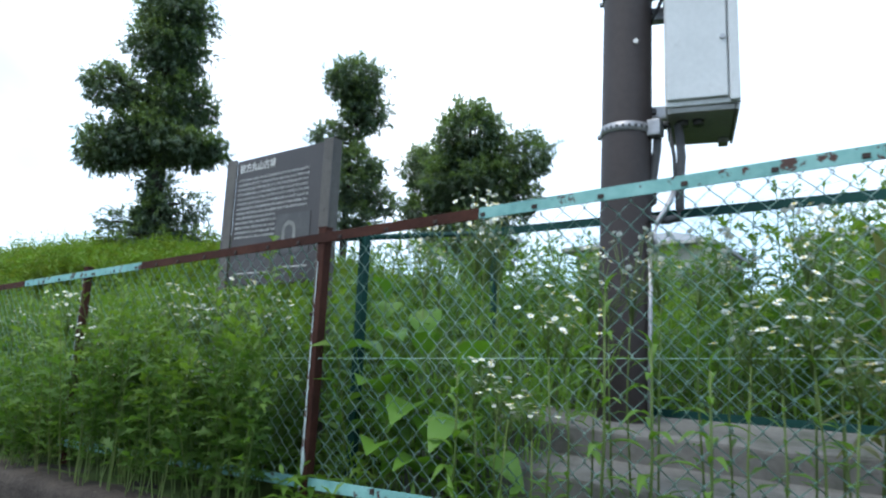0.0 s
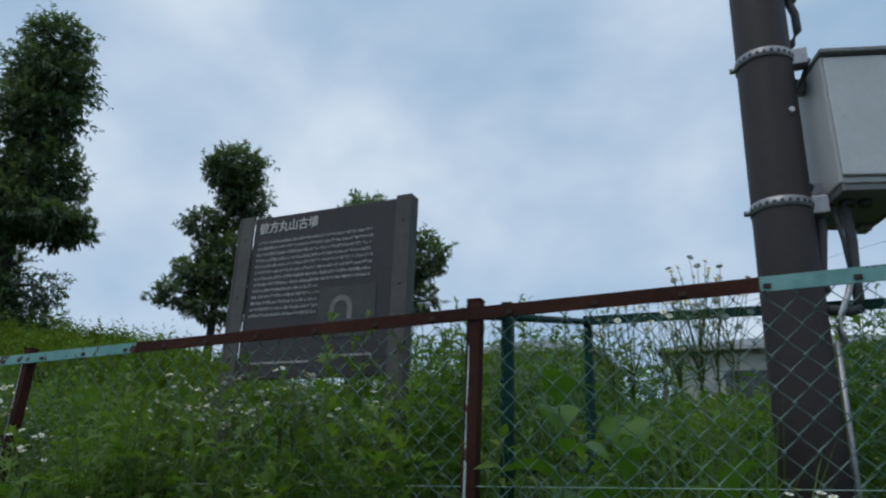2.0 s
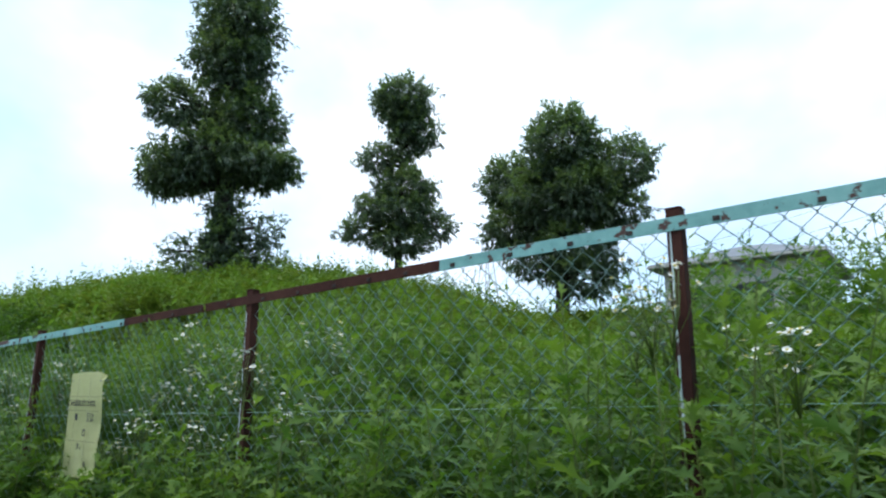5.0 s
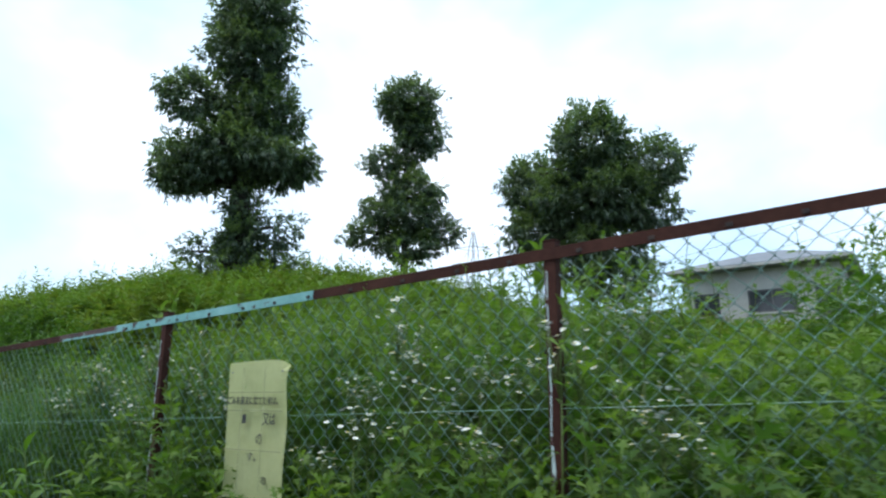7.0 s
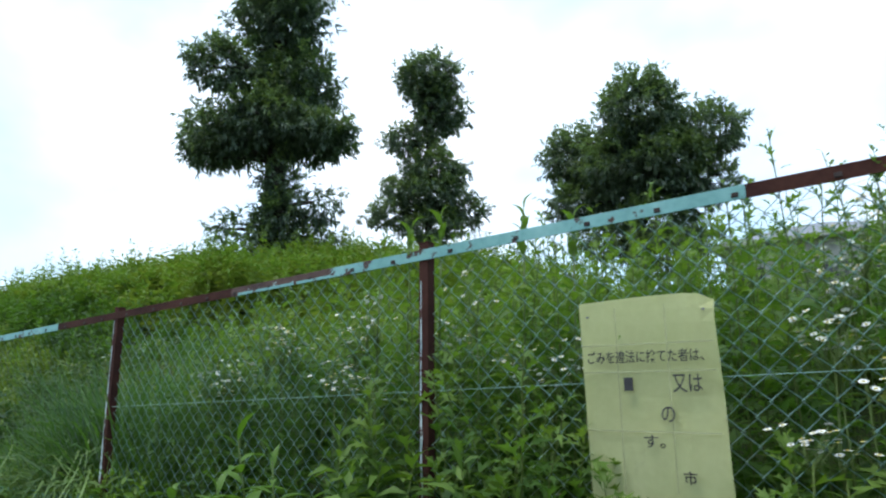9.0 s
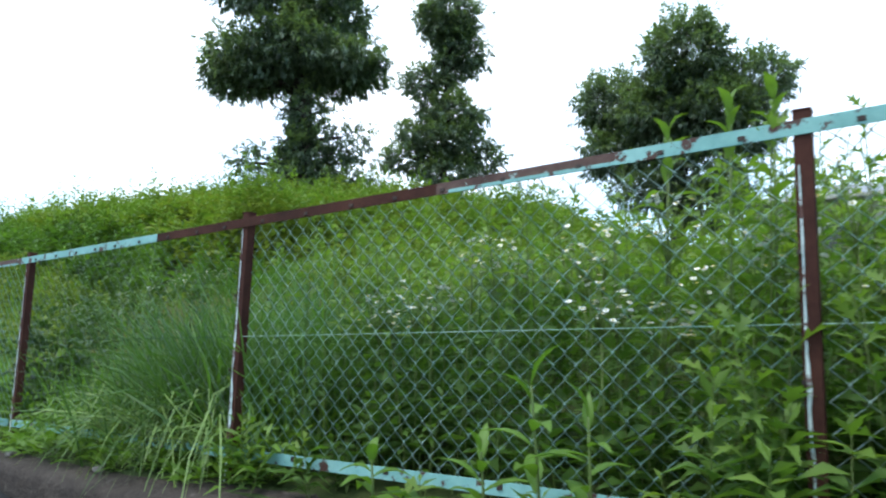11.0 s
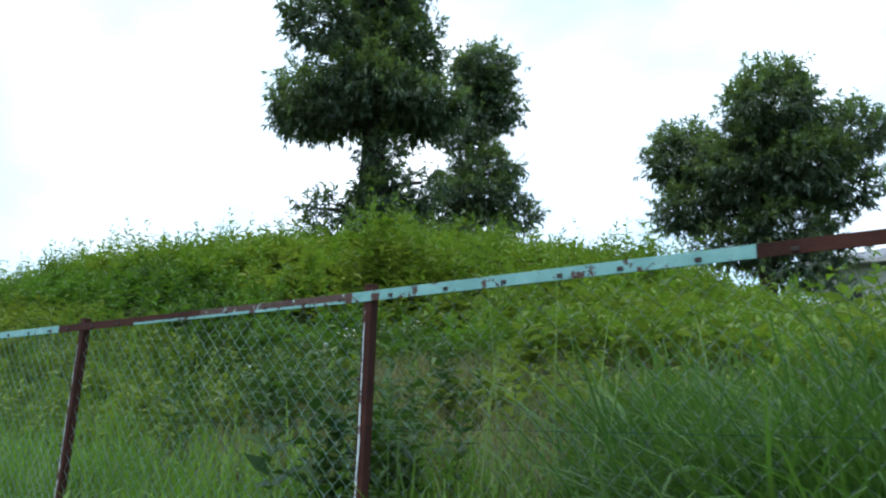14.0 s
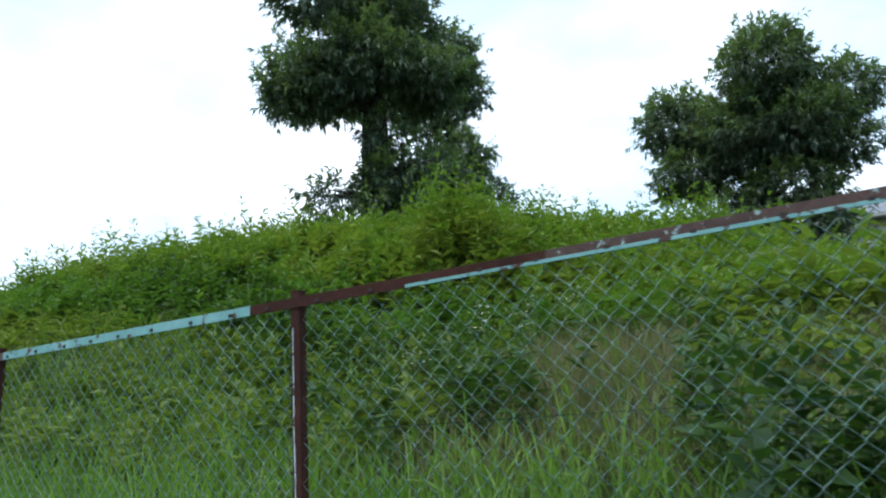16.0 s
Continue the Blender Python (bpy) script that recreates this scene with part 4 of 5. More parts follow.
tree("slender dark evergreen tree pruned into round tiers", (-24.45, 23.65, 7.68), 43, 4.4,
     [(0.1, 0, 8.15, 1.50, 0.95, 1.0), (0.1, 0, 7.3, 1.4, 0.7, 0.8), (0.8, 0, 6.3, 1.25, 0.8, 1.0), (0.2, 0.1, 5.6, 1.2, 0.6, 0.7), (-1.15, 0.0, 4.85, 0.95, 0.75, 0.9), (0.3, 0, 3.5, 1.6, 0.85, 1.0), (-1.25, 0.1, 2.6, 0.9, 0.6, 0.8), (0.2, 0, 2.3, 1.9, 0.9, 0.9),
      (1.75, 0, 1.6, 1.05, 0.55, 0.7), (-1.75, 0, 1.4, 1.1, 0.6, 0.8), (0.1, 0, 0.9, 1.6, 0.7, 0.8), (0.1, 0, 4.5, 0.7, 0.6, 0.6), (0.2, 0, 6.7, 0.9, 0.6, 0.6), (-0.75, -0.2, 7.75, 0.8, 0.8, 0.6)], 0.2, 0.15, 62000, 12, 1.055)
tree("broad dark evergreen tree with a lobed round crown", (-12.6, 17.7, 3.75), 8, 0.9,
     [(0.38, -0.5, 5.1, 1.15, 1.15, 1.0), (-1.9, 0.7, 4.5, 1.0, 0.95, 1.0), (2.05, 0.1, 4.3, 0.95, 0.85, 0.8), (-0.3, 0.0, 3.6, 1.3, 1.0, 1.0), (0.9, -0.3, 3.4, 1.3, 0.9, 0.9), (-1.6, 0.5, 2.8, 1.1, 0.7, 0.8), (1.8, 0, 2.9, 0.95, 0.6, 0.6), (0.5, 0, 2.0, 1.3, 0.75, 0.6), (0.8, 0, 1.1, 1.2, 0.7, 0.5), (-0.7, 0, 1.6, 1.0, 0.5, 0.5), (0.3, -0.2, 4.2, 0.9, 0.7, 0.7)], 0.2, 0.130, 80000, 13)
rng = np.random.default_rng(21)

# ---- weeds and grasses ----


def stuff(name, leaves, mat, label, category):
    return tagged(leaves.make(name, mat), label, category, kind="stuff")


def rooted(x, y, sink=0.02):
    z = np.where(y < 1.95, base_z(x), ground_z(x, y))
    return np.stack([x, y, z - sink], axis=1)


# tall leafy weeds close behind the fence
weeds, weed_tips, weed_stems = Leaves(), Leaves(), Leaves()
x, y = scatter(-9.75, -2.05, 1.97, 4.3, 52)
tall = (0.70 + 0.42 * patchy(x, y, 1.0, 3.0)) * rng.uniform(0.72, 1.2, len(x))
tall *= np.where((x > -5.72) & (x < -3.4), 0.58, 1.0) * np.where((x >= -3.4) & (y < 2.6), 0.97, 1.0) * np.where((x < -9.0), 0.85, 1.0)
herbs(weeds, weed_stems, rooted(x, y), tall, 38, 0.085, 0.29, tips=weed_tips, cut=True)
# shaded undergrowth at the foot of the wire
x, y = scatter(-9.75, -2.05, 1.93, 2.5, 90)
herbs(weeds, weed_stems, rooted(x, y), rng.uniform(0.12, 0.45, len(x)), 20, 0.075, 0.34)
x, y = scatter(-8.2, -7.4, 1.56, 1.66, 120)
herbs(weeds, weed_stems, rooted(x, y) - np.array([0, 0, 0.05]), rng.uniform(0.2, 0.55, len(x)), 28, 0.085, 0.30, lean=0.14, tips=weed_tips)
# behind the pole yard
x, y = scatter(-2.0, 2.5, 3.05, 5.6, 36)
herbs(weeds, weed_stems, rooted(x, y), rng.uniform(0.32, 0.58, len(x)), 24, 0.10, tips=weed_tips, cut=True)
x, y = scatter(-5.7, -2.0, 5.6, 9.2, 13)
herbs(weeds, weed_stems, rooted(x, y), rng.uniform(0.75, 1.25, len(x)), 36, 0.13, tips=weed_tips, cut=True)
x, y = scatter(-0.95, 3.0, 3.15, 6.2, 22)
herbs(weeds, weed_stems, rooted(x, y), rng.uniform(0.75, 1.15, len(x)), 34, 0.11, tips=weed_tips, cut=True)
x, y = scatter(-1.95, -1.4, 1.98, 2.9, 26)
herbs(weeds, weed_stems, rooted(x, y), rng.uniform(0.35, 0.75, len(x)), 22, 0.10, tips=weed_tips)
# in front of the fence, on the wall's top
x, y = scatter(-6.75, -2.1, 1.64, 1.84, 125)
tall = rng.uniform(0.30, 0.90, len(x)) * (0.65 + 0.7 * patchy(x, y, 0.6, 1.0)) * np.where(x > -3.7, 1.25, 1.0) * np.where(np.abs(x + 6.1) < 0.5, 0.6, 1.0)
tall = np.minimum(tall, rng.uniform(0.75, 0.92, len(x)))
herbs(weeds, weed_stems, rooted(x, y), tall, 32, 0.088, 0.28, lean=0.16, tips=weed_tips, cut=True)
x, y = scatter(-3.85, -2.1, 1.60, 1.84, 120)
herbs(weeds, weed_stems, rooted(x, y), rng.uniform(0.50, 0.93, len(x)), 44, 0.080, 0.28, lean=0.1, tips=weed_tips, cut=True)
x, y = scatter(-5.75, -4.0, 1.62, 1.84, 70)
herbs(weeds, weed_stems, rooted(x, y), rng.uniform(0.18, 0.46, len(x)), 30, 0.080, 0.28, lean=0.12, tips=weed_tips, cut=True)
x, y = scatter(-8.15, -6.75, 1.64, 1.84, 120)
herbs(weeds, weed_stems, rooted(x, y), rng.uniform(0.26, 0.74, len(x)) * np.where(np.abs(x + 7.07) < 0.24, 0.62, 1.0), 34, 0.085, 0.26, lean=0.15, tips=weed_tips, cut=True)
x, y = scatter(-9.8, -8.05, 1.66, 1.84, 30)
herbs(weeds, weed_stems, rooted(x, y), rng.uniform(0.10, 0.28, len(x)), 16, 0.085, lean=0.2, tips=weed_tips)
# dark shrubby weeds beside the fence and at the mound's foot
shrub = Leaves()
for cx, cy, n in ((-12.2, 2.12, 9), (-12.05, 2.30, 6), (-13.6, 3.1, 9)):
    x, y = rng.normal(cx, 0.17, n), rng.normal(cy, 0.14, n)
    herbs(shrub, weed_stems, rooted(x, y), rng.uniform(0.38, 0.76, n), 28, 0.08, 0.5)
for cx, cy, n in ((-12.50, 3.00, 6), (-12.42, 2.62, 5), (-12.62, 3.55, 4)):
    x, y = rng.normal(cx, 0.14, n), rng.normal(cy, 0.12, n)
    herbs(shrub, weed_stems, rooted(x, y), rng.uniform(0.35, 0.62, n), 28, 0.075, 0.45)
for k in range(40):
    s = k / 39
    cx, cy = -14.0 - 6.5 * s, 3.1 + 3.1 * s ** 0.7
    n = int(rng.integers(3, 9))
    x, y = rng.normal(cx, 0.30, n), rng.normal(cy, 0.28, n)
    herbs(shrub, weed_stems, rooted(x, y), rng.uniform(0.25, 0.55, n), 24, 0.085, 0.42)
x, y = scatter(-26, -12.8, 4.6, 5.8, 30)
herbs(weeds, weed_stems, rooted(x, y), rng.uniform(0.30, 0.6, len(x)), 22, 0.11, 0.36)
stuff("shrubby_weeds", shrub, M_SHRUB, "dark green round-leaved shrubby weeds near a fence", "shrub")
stuff("tall_weeds", weeds, M_WEED, "dense tall green leafy weeds along a wire fence", "weeds")
stuff("weed_tips", weed_tips, M_TIP, "lighter young leaf tufts topping tall weeds", "weed tips")
stuff("weed_stems", weed_stems, M_STEM, "thin green stems of tall weeds", "weed stems")

# weeds all over the mound and the bank
mound, mound_tips = Leaves(), Leaves()
x, y = scatter(-34, -3, 3.9, 16, 44)
keep = ~((x < -12.8) & (y < 5.6)) & ~((x < -10.8) & (y < 4.7))
x, y = x[keep], y[keep]
herbs(mound, None, rooted(x, y), (0.14 + 0.34 * patchy(x, y, 1.3, 9.0) + 0.38 * patchy(x, y, 0.45, 6.0) ** 2) * rng.uniform(0.6, 1.35, len(x)) * np.where(rng.random(len(x)) < 0.09, 1.7, 1.0) * np.where(x > -9.0, 0.62, 1.0), 17, 0.125, 0.36, simple=True, lean=0.22, low=0.25, tips=mound_tips)
x, y = scatter(-34, 12, 16, 34, 7)
herbs(mound, None, rooted(x, y), rng.uniform(0.4, 0.8, len(x)), 16, 0.24, 0.36, simple=True, lean=0.2)
x, y = scatter(-3, 8, 5.0, 17, 16)
herbs(mound, None, rooted(x, y), rng.uniform(0.25, 0.5, len(x)), 16, 0.14, 0.36, simple=True, lean=0.2)
x, y = scatter(-30, -14.0, 2.7, 4.7, 26)
herbs(mound, None, rooted(x, y), rng.uniform(0.2, 0.5, len(x)), 20, 0.10, 0.34, simple=True, lean=0.2, low=0.2)
x, y = scatter(-12.8, -9.8, 3.1, 4.8, 16)
herbs(mound, None, rooted(x, y), rng.uniform(0.2, 0.45, len(x)), 16, 0.10, 0.32, simple=True, lean=0.2, low=0.2)
x, y = scatter(-25, -16.5, 9.3, 12.5, 6)
herbs(mound, None, rooted(x, y), rng.uniform(0.5, 1.0, len(x)), 22, 0.13, 0.34, lean=0.18, tips=mound_tips)
x, y = scatter(-20, -13, 12.0, 17.0, 6)
herbs(mound, None, rooted(x, y), rng.uniform(0.55, 1.0, len(x)), 22, 0.14, 0.34, lean=0.18, tips=mound_tips)
# a tall bushy clump on the mound's flank, and sprigs along the skyline
n = 80
x, y = rng.normal(-15.4, 0.28, n), rng.normal(6.4, 0.28, n)
herbs(mound, None, rooted(x, y), (1.70 - 0.9 * np.clip(np.hypot(x + 15.4, y - 6.4), 0, 0.9)) * rng.uniform(0.75, 1.05, n), 34, 0.11, 0.28, lean=0.14, low=0.3, tips=mound_tips)
n = 26
herbs(mound_tips, mound_tips, rooted(rng.normal(-13.4, 0.35, n), rng.normal(10.5, 0.3, n)), rng.uniform(0.7, 1.3, n), 26, 0.13, 0.30, lean=0.14)
for cx, cy, h in ((-13.4, 5.7, 1.05), (-22.6, 6.9, 1.25), (-23.5, 6.5, 1.0), (-25.3, 6.6, 1.0), (-14.6, 7.4, 1.0), (-13.6, 8.0, 1.0), (-13.2, 8.6, 1.05), (-12.6, 9.5, 0.9), (-17.4, 9.6, 0.7), (-27.0, 7.2, 1.1), (-20.5, 7.6, 0.9), (-24.2, 6.4, 0.7)):
    n = 7
    herbs(mound_tips, mound_tips, rooted(rng.normal(cx, 0.2, n), rng.normal(cy, 0.2, n)), rng.uniform(0.6, 1.05, n) * h, 22, 0.12, 0.24, lean=0.18)
for k in range(70):
    a, q = rng.uniform(3.5, 6.0), rng.uniform(0.55, 0.78) * REACH
    cx, cy = MOUND[0] + 1.25 * q * math.cos(a), MOUND[1] + q * math.sin(a)
    n = int(rng.integers(2, 6))
    herbs(mound_tips, mound_tips, rooted(rng.normal(cx, 0.12, n), rng.normal(cy, 0.12, n)), rng.uniform(0.45, 0.95, n), 24, 0.125, 0.30, lean=0.16)
stuff("mound_weeds", mound, M_MOUND, "yellow-green knee-high weeds covering a burial mound", "weeds")
stuff("mound_weed_tips", mound_tips, M_TIP, "bright young leaf tufts of weeds on a mound", "weed tips")

# short bright growth at the wall's top
low_growth = Leaves()
x, y = scatter(-19.5, -9.7, 1.70, 1.98, 170)
h = rng.uniform(0.07, 0.26, len(x)) * np.where(y < 1.78, 0.7, 1.1)
herbs(low_growth, None, rooted(x, y), h, 11, 0.075, 0.26, lean=0.3)
x, y = scatter(-2.1, 1.5, 1.66, 2.1, 40)
herbs(low_growth, None, rooted(x, y), rng.uniform(0.06, 0.22, len(x)), 11, 0.08, 0.26, lean=0.3)
stuff("low_weeds", low_growth, M_YOUNG, "short bright yellow-green weeds along a wall top", "weeds")

# green grass behind the fence where the weeds thin out
grass = Leaves()
x, y = scatter(-19.5, -9.8, 1.95, 4.8, 520)
keep = rng.random(len(x)) < np.where(y < 2.75, 1.0, np.where(x < -14, 0.55, 0.12))
x, y = x[keep], y[keep]
n = len(x)
grass.blade(rooted(x, y), unit(around(n, 0.9, 1.5)), rng.uniform(0.25, 0.60, n), rng.uniform(0.006, 0.013, n), rng.uniform(0.1, 0.6, n))
for x0, x1, y0, y1, per in ((-1.97, -1.22, 2.02, 2.90, 330), (-1.9, 1.6, 3.02, 3.7, 230)):
    x, y = scatter(x0, x1, y0, y1, per)
    n = len(x)
    grass.blade(rooted(x, y), unit(around(n, 1.15, 1.52)), rng.uniform(0.50, 0.92, n) * (1.0 if y1 < 3 else 0.98), rng.uniform(0.004, 0.009, n), rng.uniform(0.05, 0.35, n))
stuff("green_grass", grass, M_GRASS, "long green grass behind a wire fence", "grass")
# the great tussock that leans through the wire
tussock = Leaves()
for cx, cy, n, reach in ((-10.35, 2.25, 1300, 1.05), (-10.9, 2.5, 900, 0.95), (-10.15, 2.7, 1200, 1.15), (-11.0, 3.2, 600, 0.95), (-9.95, 3.3, 800, 1.05), (-10.6, 2.1, 420, 0.9)):
    x, y = rng.normal(cx, 0.2, n), rng.normal(cy, 0.16, n)
    tussock.blade(rooted(x, y), unit(around(n, 0.8, 1.5) + np.array([-0.15, -0.12, 0.0])), reach * rng.uniform(0.5, 1.2, n), rng.uniform(0.006, 0.014, n), rng.uniform(0.2, 0.85, n))
stuff("grass_tussock", tussock, M_TUSSOCK, "large deep green arching grass tussock beside a fence", "grass tussock")
spill = Leaves()
n = 130
x, y = rng.uniform(-11.0, -9.95, n), rng.normal(1.93, 0.05, n)
spill.blade(rooted(x, y) + np.array([0, 0, 0.1]), unit(np.stack([rng.normal(-0.25, 0.45, n), rng.uniform(-0.75, -0.25, n), rng.uniform(0.5, 1.0, n)], axis=1)), rng.uniform(0.35, 0.8, n), rng.uniform(0.006, 0.013, n), rng.uniform(0.5, 1.0, n))
n = 46
x, y = rng.uniform(-11.1, -9.98, n), rng.normal(1.97, 0.06, n)
spill.blade(rooted(x, y) + np.array([0, 0, 0.15]), unit(np.stack([rng.normal(-0.1, 0.5, n), rng.uniform(-0.5, -0.15, n), rng.uniform(0.8, 1.2, n)], axis=1)), rng.uniform(0.75, 1.25, n), rng.uniform(0.006, 0.010, n), rng.uniform(1.0, 1.6, n))
n = 14
spill.blade(rooted(rng.normal(-11.55, 0.15, n), rng.normal(2.15, 0.08, n)), unit(np.stack([rng.normal(0, 0.12, n), rng.normal(0, 0.1, n), np.ones(n)], axis=1)), rng.uniform(0.7, 1.35, n), rng.uniform(0.003, 0.006, n), rng.uniform(0.0, 0.25, n))
n = 3
spill.blade(rooted(rng.normal(-11.88, 0.02, n), rng.normal(2.06, 0.02, n)), unit(np.stack([rng.normal(0, 0.03, n), rng.normal(-0.04, 0.02, n), np.ones(n)], axis=1)), np.array([1.18, 0.95, 0.85]), np.array([0.004, 0.004, 0.004]), np.array([0.02, 0.08, 0.1]))
stuff("arching_grass", spill, M_PALEGRASS, "pale green arching grass blades hanging through the wire", "grass")

# dry brownish grass on the slope
dry = Leaves()
x, y = scatter(-14.8, -11.2, 2.55, 4.9, 800)
keep = rng.random(len(x)) < np.clip(2.4 * patchy(x, y, 1.1, 5.0) - 0.3, 0, 1)
x, y = x[keep], y[keep]
n = len(x)
dry.blade(rooted(x, y), unit(around(n, 0.7, 1.4)), rng.uniform(0.22, 0.48, n), rng.uniform(0.003, 0.007, n), rng.uniform(0.1, 0.5, n))
x, y = scatter(-14.0, -12.8, 2.75, 5.0, 420)
n = len(x)
dry.blade(rooted(x, y), unit(around(n, 0.7, 1.4)), rng.uniform(0.26, 0.52, n), rng.uniform(0.003, 0.007, n), rng.uniform(0.1, 0.5, n))
stuff("dry_grass", dry, M_DRY, "thin dry brownish grass on a slope", "grass")

# ---- single plants ----


def petal_mesh(seed):
    r = random.Random(seed)
    b = bmesh.new()
    c = b.verts.new((0, 0, -0.001))
    rim = [b.verts.new((r.uniform(0.9, 1.08) * 0.0112 * (1.0 if i % 2 else 0.8) * math.cos(6.2832 * i / 14), r.uniform(0.9, 1.08) * 0.0112 * (1.0 if i % 2 else 0.8) * math.sin(6.2832 * i / 14), 0.003 if i % 2 else 0.001)) for i in range(14)]
    for i in range(14):
        b.faces.new((c, rim[i], rim[(i + 1) % 14]))
    me = bpy.data.meshes.new("flower")
    b.to_mesh(me)
    b.free()
    me.materials.append(M_PETAL)
    return me


PETALS = [petal_mesh(s) for s in range(3)]
b = bmesh.new()
bmesh.ops.create_cone(b, segments=7, radius1=0.0042, radius2=0.002, depth=0.004, cap_ends=True, matrix=Matrix.Translation((0, 0, 0.003)))
DISC = bpy.data.meshes.new("flower_disc")
b.to_mesh(DISC)
b.free()
DISC.materials.append(M_YOLK)


def fleabane_kind(seed):
    """A branching daisy-like plant with a loose head of small white flowers."""
    global rng
    rng = np.random.default_rng(seed)
    r = random.Random(seed)
    t = thing("fleabane", "tall thin fleabane with clusters of small white daisies", "wildflower", (0, 0, -50), "fleabanes")
    part("stem", tubed([(0, 0, 0), (0.015, 0.01, 0.45), (0.0, 0.018, 0.80)], [0.0035, 0.003, 0.002], 5), M_STEM, t)
    lv = Leaves()
    at = np.array([[0.01, 0.01, z] for z in np.linspace(0.1, 0.7, 12)])
    lv.leaf(at, around(12, 0.2, 0.8), rng.uniform(0.06, 0.1, 12), rng.uniform(0.012, 0.02, 12), 0.2)
    tagged(lv.make("foliage", M_WEED, t), kind="stuff")
    for k in range(r.randint(13, 18)):
        a, q, h = r.uniform(0, 6.28), r.uniform(0.01, 0.095), r.uniform(0.86, 1.0)
        tip = Vector((q * math.cos(a), q * math.sin(a), h - 0.4 * q))
        z0 = r.uniform(0.66, 0.78)
        part("branch", tubed([(0.0, 0.018, z0), (tip.x * 0.5, tip.y * 0.5, (z0 + tip.z) / 2), tip], [0.0016, 0.0014, 0.001], 4), M_STEM, t)
        f = new("flower", r.choice(PETALS))
        f.parent = t
        f.matrix_basis = Matrix.Translation(tip) @ pose(0, 0, 0, r.uniform(-10, 60), r.uniform(-35, 35), r.uniform(-40, 40))
        d = new("flower_disc", DISC)
        d.parent = f
    return t


kinds = [fleabane_kind(s) for s in (1, 2, 3, 4)]
HEADS = [
    (-4.00, 1.76, 1.80), (-4.10, 1.95, 1.72), (-3.75, 1.80, 1.62), (-1.20, 1.80, 1.50), (-1.10, 1.78, 1.42), (-0.92, 1.98, 1.86), (-0.80, 2.00, 1.92), (-0.98, 1.80, 1.72), (-0.60, 2.02, 1.92),
    (-0.35, 2.05, 1.95), (-3.25, 2.05, 1.80), (-3.05, 2.08, 1.83), (-2.80, 2.06, 1.86), (-2.70, 2.00, 1.80), (-2.95, 1.95, 1.72), (-3.40, 2.00, 1.70), (-3.20, 1.74, 1.42), (-2.62, 1.74, 1.45),
    (-6.70, 1.98, 1.50), (-6.45, 1.98, 1.55), (-6.20, 2.00, 1.56), (-6.55, 1.80, 1.36), (-6.30, 1.95, 1.40), (-5.75, 1.82, 1.62), (-5.55, 1.95, 1.45), (-5.45, 1.80, 1.35), (-7.35, 1.95, 1.46), (-7.55, 1.95, 1.42),
    (-8.60, 2.25, 1.66), (-7.95, 2.05, 1.55), (-1.55, 2.30, 2.10), (-6.05, 1.80, 1.30), (-6.75, 1.80, 1.22), (-5.95, 1.96, 1.52), (-7.30, 1.76, 1.02), (-8.45, 1.97, 1.42), (-8.25, 1.97, 1.36), (-9.35, 2.02, 1.40), (-9.15, 2.02, 1.46), (-0.45, 1.82, 1.66), (-0.30, 1.84, 1.74), (-0.22, 1.82, 1.58), (-1.42, 2.06, 2.10), (-1.40, 2.09, 2.13), (-1.66, 2.06, 2.04), (-8.80, 2.02, 1.58), (-8.95, 2.05, 1.62),
]
for i, (x, y, z) in enumerate([(x + dx, y + dy, z + dz) for x, y, z in HEADS for dx, dy, dz in ((0, 0, 0), (0.06, 0.03, -0.02))]):
    foot = float(base_z(x)) if y < 1.95 else float(ground_z(x, y))
    s = z + 0.01 - foot
    copy_thing(kinds[i % 4], pose(x, y, foot - 0.01, 0, 0, 77 * i) @ Matrix.Diagonal((1.0, 1.0, s, 1.0)))
more = random.Random(8)
for i in range(36):
    x = more.choice((-6.4, -6.2, -6.8, -3.1, -2.8, -8.7, -8.2, -13.6, -14.2, -5.6)) + more.gauss(0, 0.3)
    y = more.uniform(1.97, 2.5) if x > -10 else more.uniform(3.2, 4.6)
    foot = float(ground_z(x, y))
    copy_thing(kinds[i % 4], pose(x, y, foot - 0.01, 0, 0, 50 * i) @ Matrix.Diagonal((1.0, 1.0, more.uniform(0.65, 1.0) if x > -10 else 0.55, 1.0)))
for k in kinds:
    for o in (*k.children_recursive, k):
        bpy.data.objects.remove(o)


